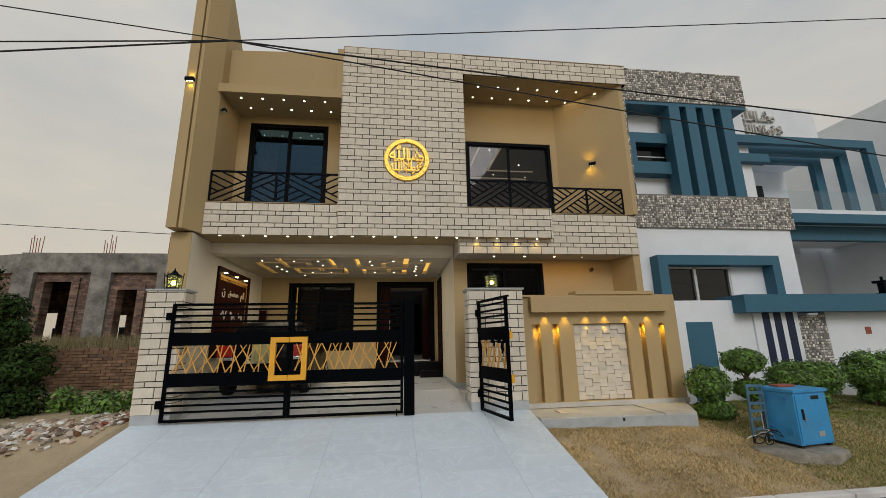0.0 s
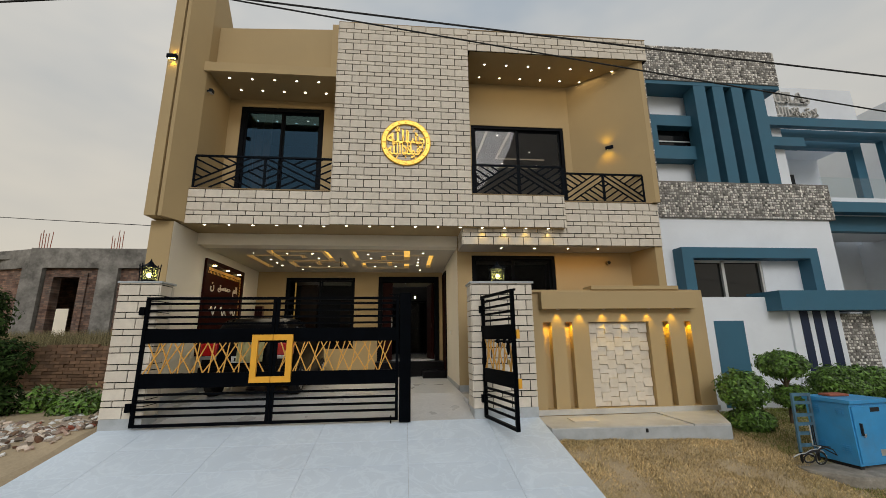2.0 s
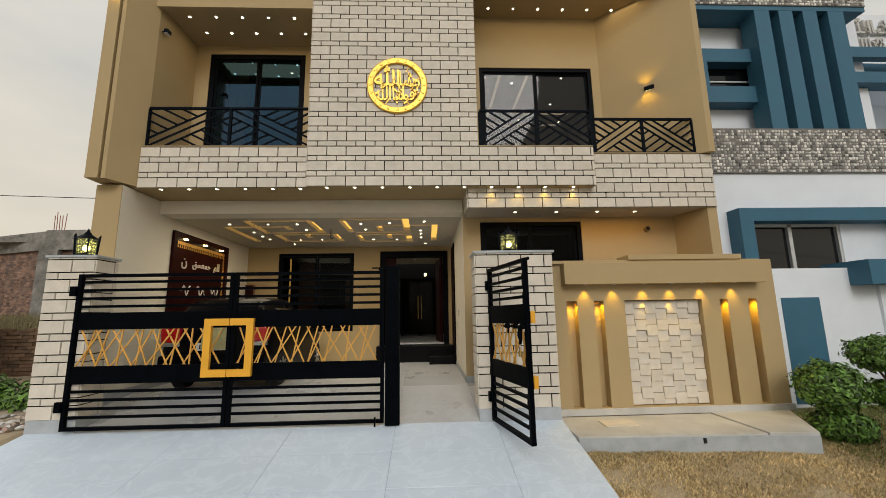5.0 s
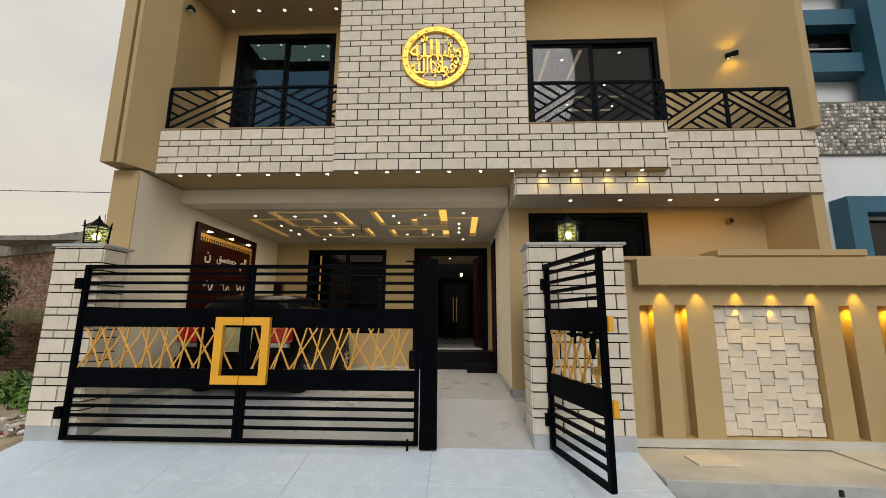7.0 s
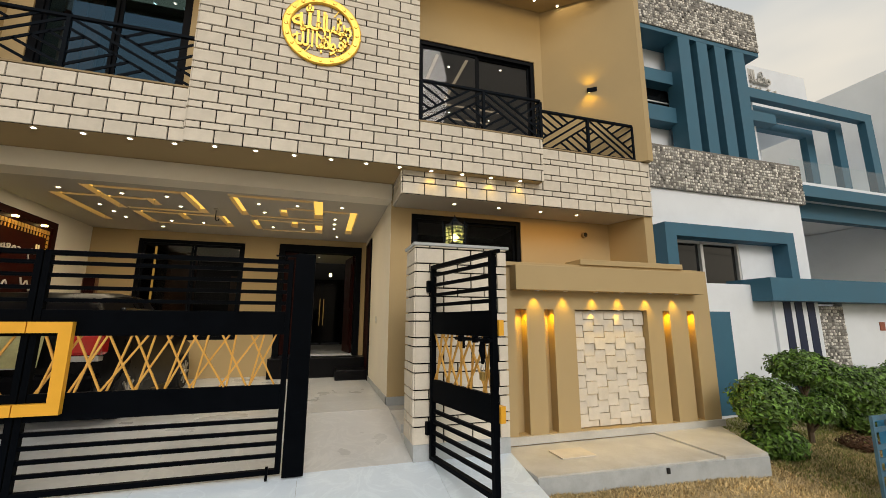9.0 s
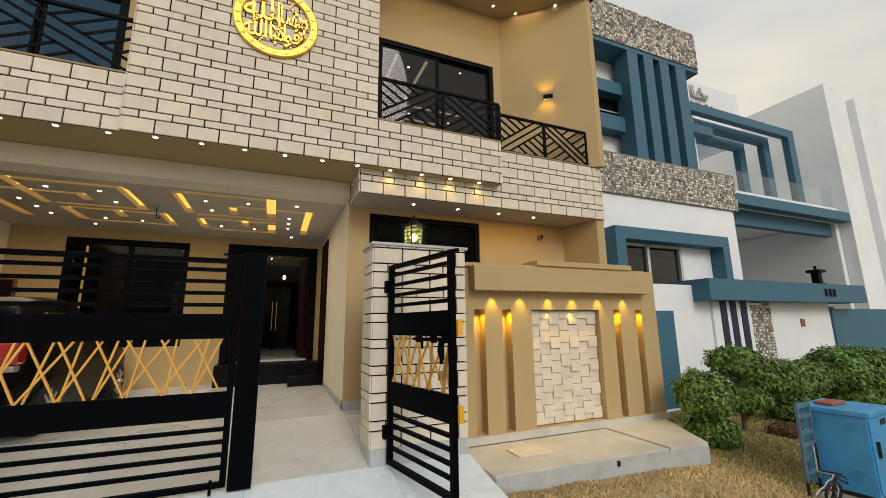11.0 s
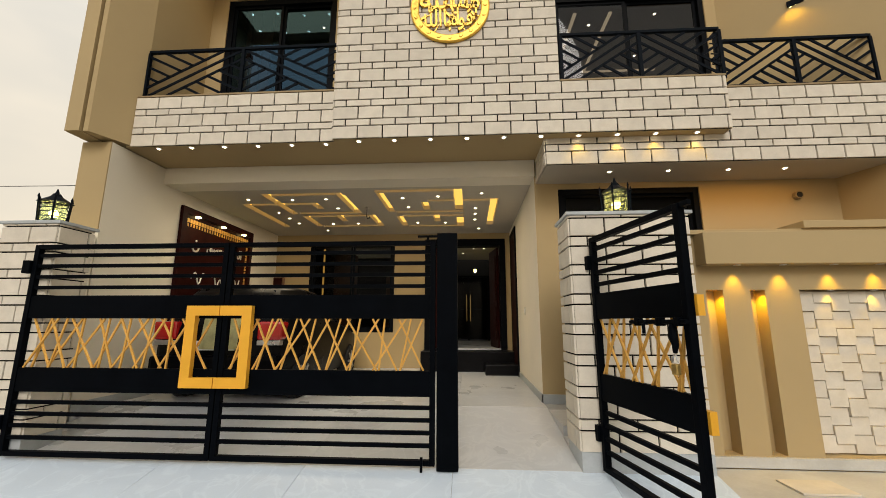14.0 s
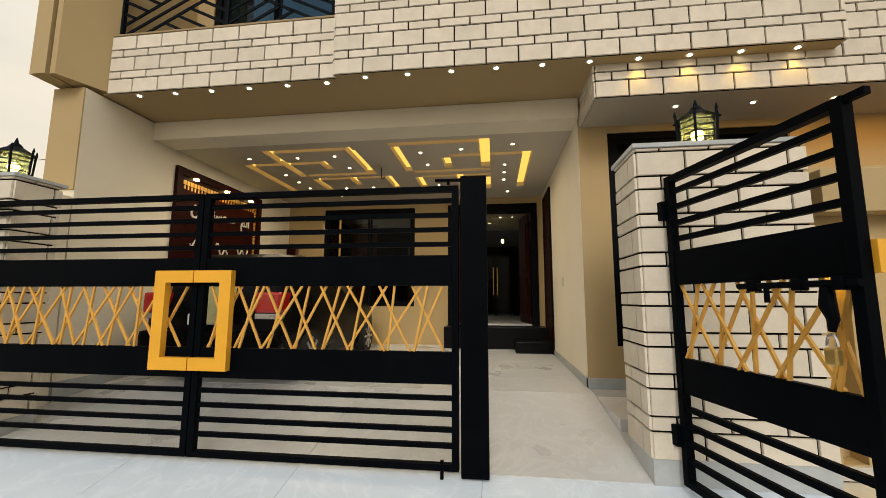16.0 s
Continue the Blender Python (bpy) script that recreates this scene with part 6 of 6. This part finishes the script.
for x in (-21.0, -16.9, -13.2):
    for k in range(5):
        bm = bmesh.new()
        tube(bm, [(x - 0.3 + 0.15 * k, UY + 0.1, 6.6), (x - 0.33 + 0.16 * k + r.uniform(-0.06, 0.06), UY + 0.1, 6.75 + r.uniform(0.7, 1.3))], 0.022, 5)
        part("rebar", bm, M_TERRA, ub)

# ---- overhead cables ----


def cable(label, pts, rad, sag):
    t = thing("overhead_cable", label, "cable", group="overhead cables")
    for a, b in zip(pts, pts[1:]):
        bm = bmesh.new()
        a, b = Vector(a), Vector(b)
        tube(bm, [a.lerp(b, i / 24) + Vector((0, 0, -sag * 4 * (i / 24) * (1 - i / 24))) for i in range(25)], rad, 6)
        part("strand", bm, M_CABLE, t, smooth=True)


J = (-1.347, 4.85, 4.732)


def beyond(p, q, k):
    """The point k times as far from p as q lies."""
    return tuple(a + (b - a) * k for a, b in zip(p, q))


cable("thick black bundled power cable over the drive", [beyond(J, (-3.722, 4.85, 4.41), 8), J, beyond(J, (7.612, 4.85, 4.185), 2.2)], 0.011, 0.05)
cable("black power cable over the drive", [beyond(J, (-3.748, 4.85, 4.538), 8), J, beyond(J, (7.5, 4.85, 3.66), 2.0)], 0.009, 0.06)
cable("thin black wire over the drive", [beyond(J, (-3.838, 4.85, 4.989), 8), J, beyond(J, (8.168, 4.85, 5.989), 2.2)], 0.007, 0.03)
cable("thin distant wire across the plot", [(-60, 30, 12.4), (-3.5, 12, 4.1)], 0.01, 0.4)

# ---- car in the porch ----
car = thing("parked_car", "black hatchback with red tail lamps behind the gate", "car", pose(-1.95, 8.85, 0.19))


def loft(rows):
    """Cross-sections along y: (y, half width, z bottom, z belt, z top, half width at top)."""
    bm = bmesh.new()
    rings = []
    for y, w, zb, zm, zt, wt in rows:
        pts = [(-w * 0.92, zb), (w * 0.92, zb), (w, zb + (zm - zb) * 0.4), (w * 0.99, zm), (wt, zt - 0.04), (wt * 0.85, zt), (-wt * 0.85, zt), (-wt, zt - 0.04), (-w * 0.99, zm), (-w, zb + (zm - zb) * 0.4)]
        rings.append([bm.verts.new((x, y, z)) for x, z in pts])
    for a, b in zip(rings, rings[1:]):
        for k in range(len(a)):
            bm.faces.new((a[k], a[(k + 1) % len(a)], b[(k + 1) % len(a)], b[k]))
    bm.faces.new(rings[0][::-1])
    bm.faces.new(rings[-1])
    bmesh.ops.recalc_face_normals(bm, faces=bm.faces[:])
    return bm


part("body", loft([(0.0, 0.70, 0.30, 0.72, 0.80, 0.66), (0.06, 0.78, 0.24, 0.86, 0.95, 0.70), (0.16, 0.80, 0.22, 0.92, 1.22, 0.62), (0.38, 0.815, 0.2, 0.93, 1.42, 0.56), (1.0, 0.82, 0.2, 0.92, 1.47, 0.56), (1.7, 0.82, 0.2, 0.9, 1.45, 0.55), (2.25, 0.82, 0.2, 0.88, 1.16, 0.6), (2.6, 0.81, 0.2, 0.86, 0.96, 0.68), (3.2, 0.76, 0.22, 0.74, 0.82, 0.64), (3.45, 0.64, 0.3, 0.6, 0.66, 0.55)]), M_CAR, car, smooth=True)
bm = bmesh.new()
v = [bm.verts.new(c) for c in ((-0.6, 0.06, 0.98), (0.6, 0.06, 0.98), (0.52, 0.30, 1.38), (-0.52, 0.30, 1.38))]
bm.faces.new(v)
bmesh.ops.solidify(bm, geom=bm.faces[:], thickness=0.02)
bmesh.ops.translate(bm, verts=bm.verts[:], vec=(0, 0.035, 0.0))
part("rear_window", bm, M_CAR_GLASS, car)
for s in (-1, 1):
    part("tail_lamp", box(min(s * 0.5, s * 0.79), max(s * 0.5, s * 0.79), -0.02, 0.2, 0.76, 0.98, 0.03), M_CAR_RED, car, "red tail lamp")
    part("lamp_strip", box(min(s * 0.5, s * 0.78), max(s * 0.5, s * 0.78), -0.012, 0.1, 0.70, 0.757, 0.01), M_SILVER, car)
    part("side_window", box(min(s * 0.66, s * 0.72), max(s * 0.66, s * 0.72), 0.6, 2.05, 0.98, 1.28, 0.02), M_CAR_GLASS, car)
    for y in (0.62, 2.75):
        bm = bmesh.new()
        cyl(bm, 0.29, 0.29, -0.09, 0.09, 28, pose(s * 0.745, y, 0.29, 0, 90, 0))
        bmesh.ops.bevel(bm, geom=[e for e in bm.edges if e.calc_face_angle(0) > 1], offset=0.03, segments=2, affect="EDGES")
        w = part("wheel", bm, M_RUBBER, car)
        bm = bmesh.new()
        for k in range(8):
            bar(bm, (s * 0.84, y, 0.29), (s * 0.84, y + 0.18 * math.cos(k * math.pi / 4), 0.29 + 0.18 * math.sin(k * math.pi / 4)), 0.035, 0.02, (1, 0, 0))
        cyl(bm, 0.05, 0.05, -0.02, 0.02, 12, pose(s * 0.84, y, 0.29, 0, 90, 0))
        part("rim", bm, M_SILVER, w)
part("bumper", box(-0.78, 0.78, -0.07, 0.12, 0.30, 0.58, 0.05), M_CAR, car)
pl = part("number_plate", box(-0.24, 0.24, -0.03, -0.005, 0.64, 0.75), M_PLATE, car)
part("plate_bars", boxes(*[(-0.19 + 0.065 * k, -0.15 + 0.065 * k, -0.034, -0.0305, 0.665, 0.725) for k in range(6)]), M_RUBBER, pl)
bm = bmesh.new()
rows = [[bm.verts.new((-0.3 + 0.065 * i, -0.03 - 0.01 * math.sin(i * 1.3) + 0.06 * (j / 5), 0.66 + 0.075 * j)) for i in range(8)] for j in range(6)]
for a, b in zip(rows, rows[1:]):
    for i in range(7):
        bm.faces.new((a[i], a[i + 1], b[i + 1], b[i]))
bmesh.ops.solidify(bm, geom=bm.faces[:], thickness=0.012)
cloth = tagged(part("drying_cloth", bm, M_CLOTH), "pale yellow cloth hanging over the car's rear", "cloth")
cloth.location = (-1.78, 8.76, 0.19)

# ---- stone facing and floor tiles, last ----
facing(lband, (-3.13, 8.556, SOF), (1, 0, 0), (0, -1, 0), 2.585, 0.665)
facing(col, (-0.54, CF, SOF), (1, 0, 0), (0, -1, 0), 4.562, 0.645)
facing(col, (-0.54, CF, SOF + 0.645), (1, 0, 0), (0, -1, 0), 2.695, 3.76, 0.151)
facing(bay, (4.022, CF, SOF), (0, 1, 0), (1, 0, 0), 0.17, 0.645)
facing(rband, (1.99, 8.662, 2.99), (1, 0, 0), (0, -1, 0), 4.11, 0.915)
facing(rband, (1.984, 9.32, 2.99), (0, -1, 0), (-1, 0, 0), 0.66, 0.32)
facing(topband, (2.157, CF, 7.21), (1, 0, 0), (0, -1, 0), 4.04, 0.505, 0.0, 0.1)
facing(col, (-0.545, 9.35, SOF), (0, -1, 0), (-1, 0, 0), 0.85, 4.405, limit=0)
facing(PR, (1.95, 7.63, 0.15), (1, 0, 0), (0, -1, 0), 1.01, 1.94)
facing(PR, (1.95, 8.05, 0.15), (0, -1, 0), (-1, 0, 0), 0.42, 1.94)
facing(PL, (-3.43, 7.64, 0.15), (1, 0, 0), (0, -1, 0), 0.57, 1.94)
facing(PL, (-2.86, 7.64, 0.15), (0, 1, 0), (1, 0, 0), 0.36, 1.94)
facing(PL, (-3.43, 8.0, 0.15), (0, -1, 0), (-1, 0, 0), 0.36, 1.94)

xs = [-3.42, -2.74, -1.52, -0.3, 0.92, 2.14, 2.97]
v0 = 0.0
while v0 > -3.1:
    for a, b in zip(xs, xs[1:]):
        slab_piece("tile", drive, a + 0.0015, b - 0.0015, v0 - tile_len + 0.003, v0, ramp, M_DRIVE)
    v0 -= tile_len
for a, b in zip([-3.22, -2.74, -1.52, -0.3, 0.92, 1.95], [-2.74, -1.52, -0.3, 0.92, 1.95]):
    slab_piece("tile", floor, a + 0.0015, b - 0.0015, 0.003, 1.43, pose(0, TOP + 0.02, 0, math.degrees(math.atan(0.2 / 1.41)), 0, 0), M_PORCH, 0.011)
    for k in range(6):
        slab_piece("tile", floor, a + 0.0015, b - 0.0015, 9.055 + 0.61 * k, 9.055 + 0.61 * k + 0.607, pose(0, 0, 0.2 + 0.003, 0.31, 0, 0) @ pose(0, 0, -0.049), M_PORCH, 0.011)
slab_piece("tile", floor, 1.953, 2.965, 0.003, 1.36, pose(0, TOP + 0.02, 0, math.degrees(math.atan(0.2 / 1.41)), 0, 0), M_PORCH, 0.011)
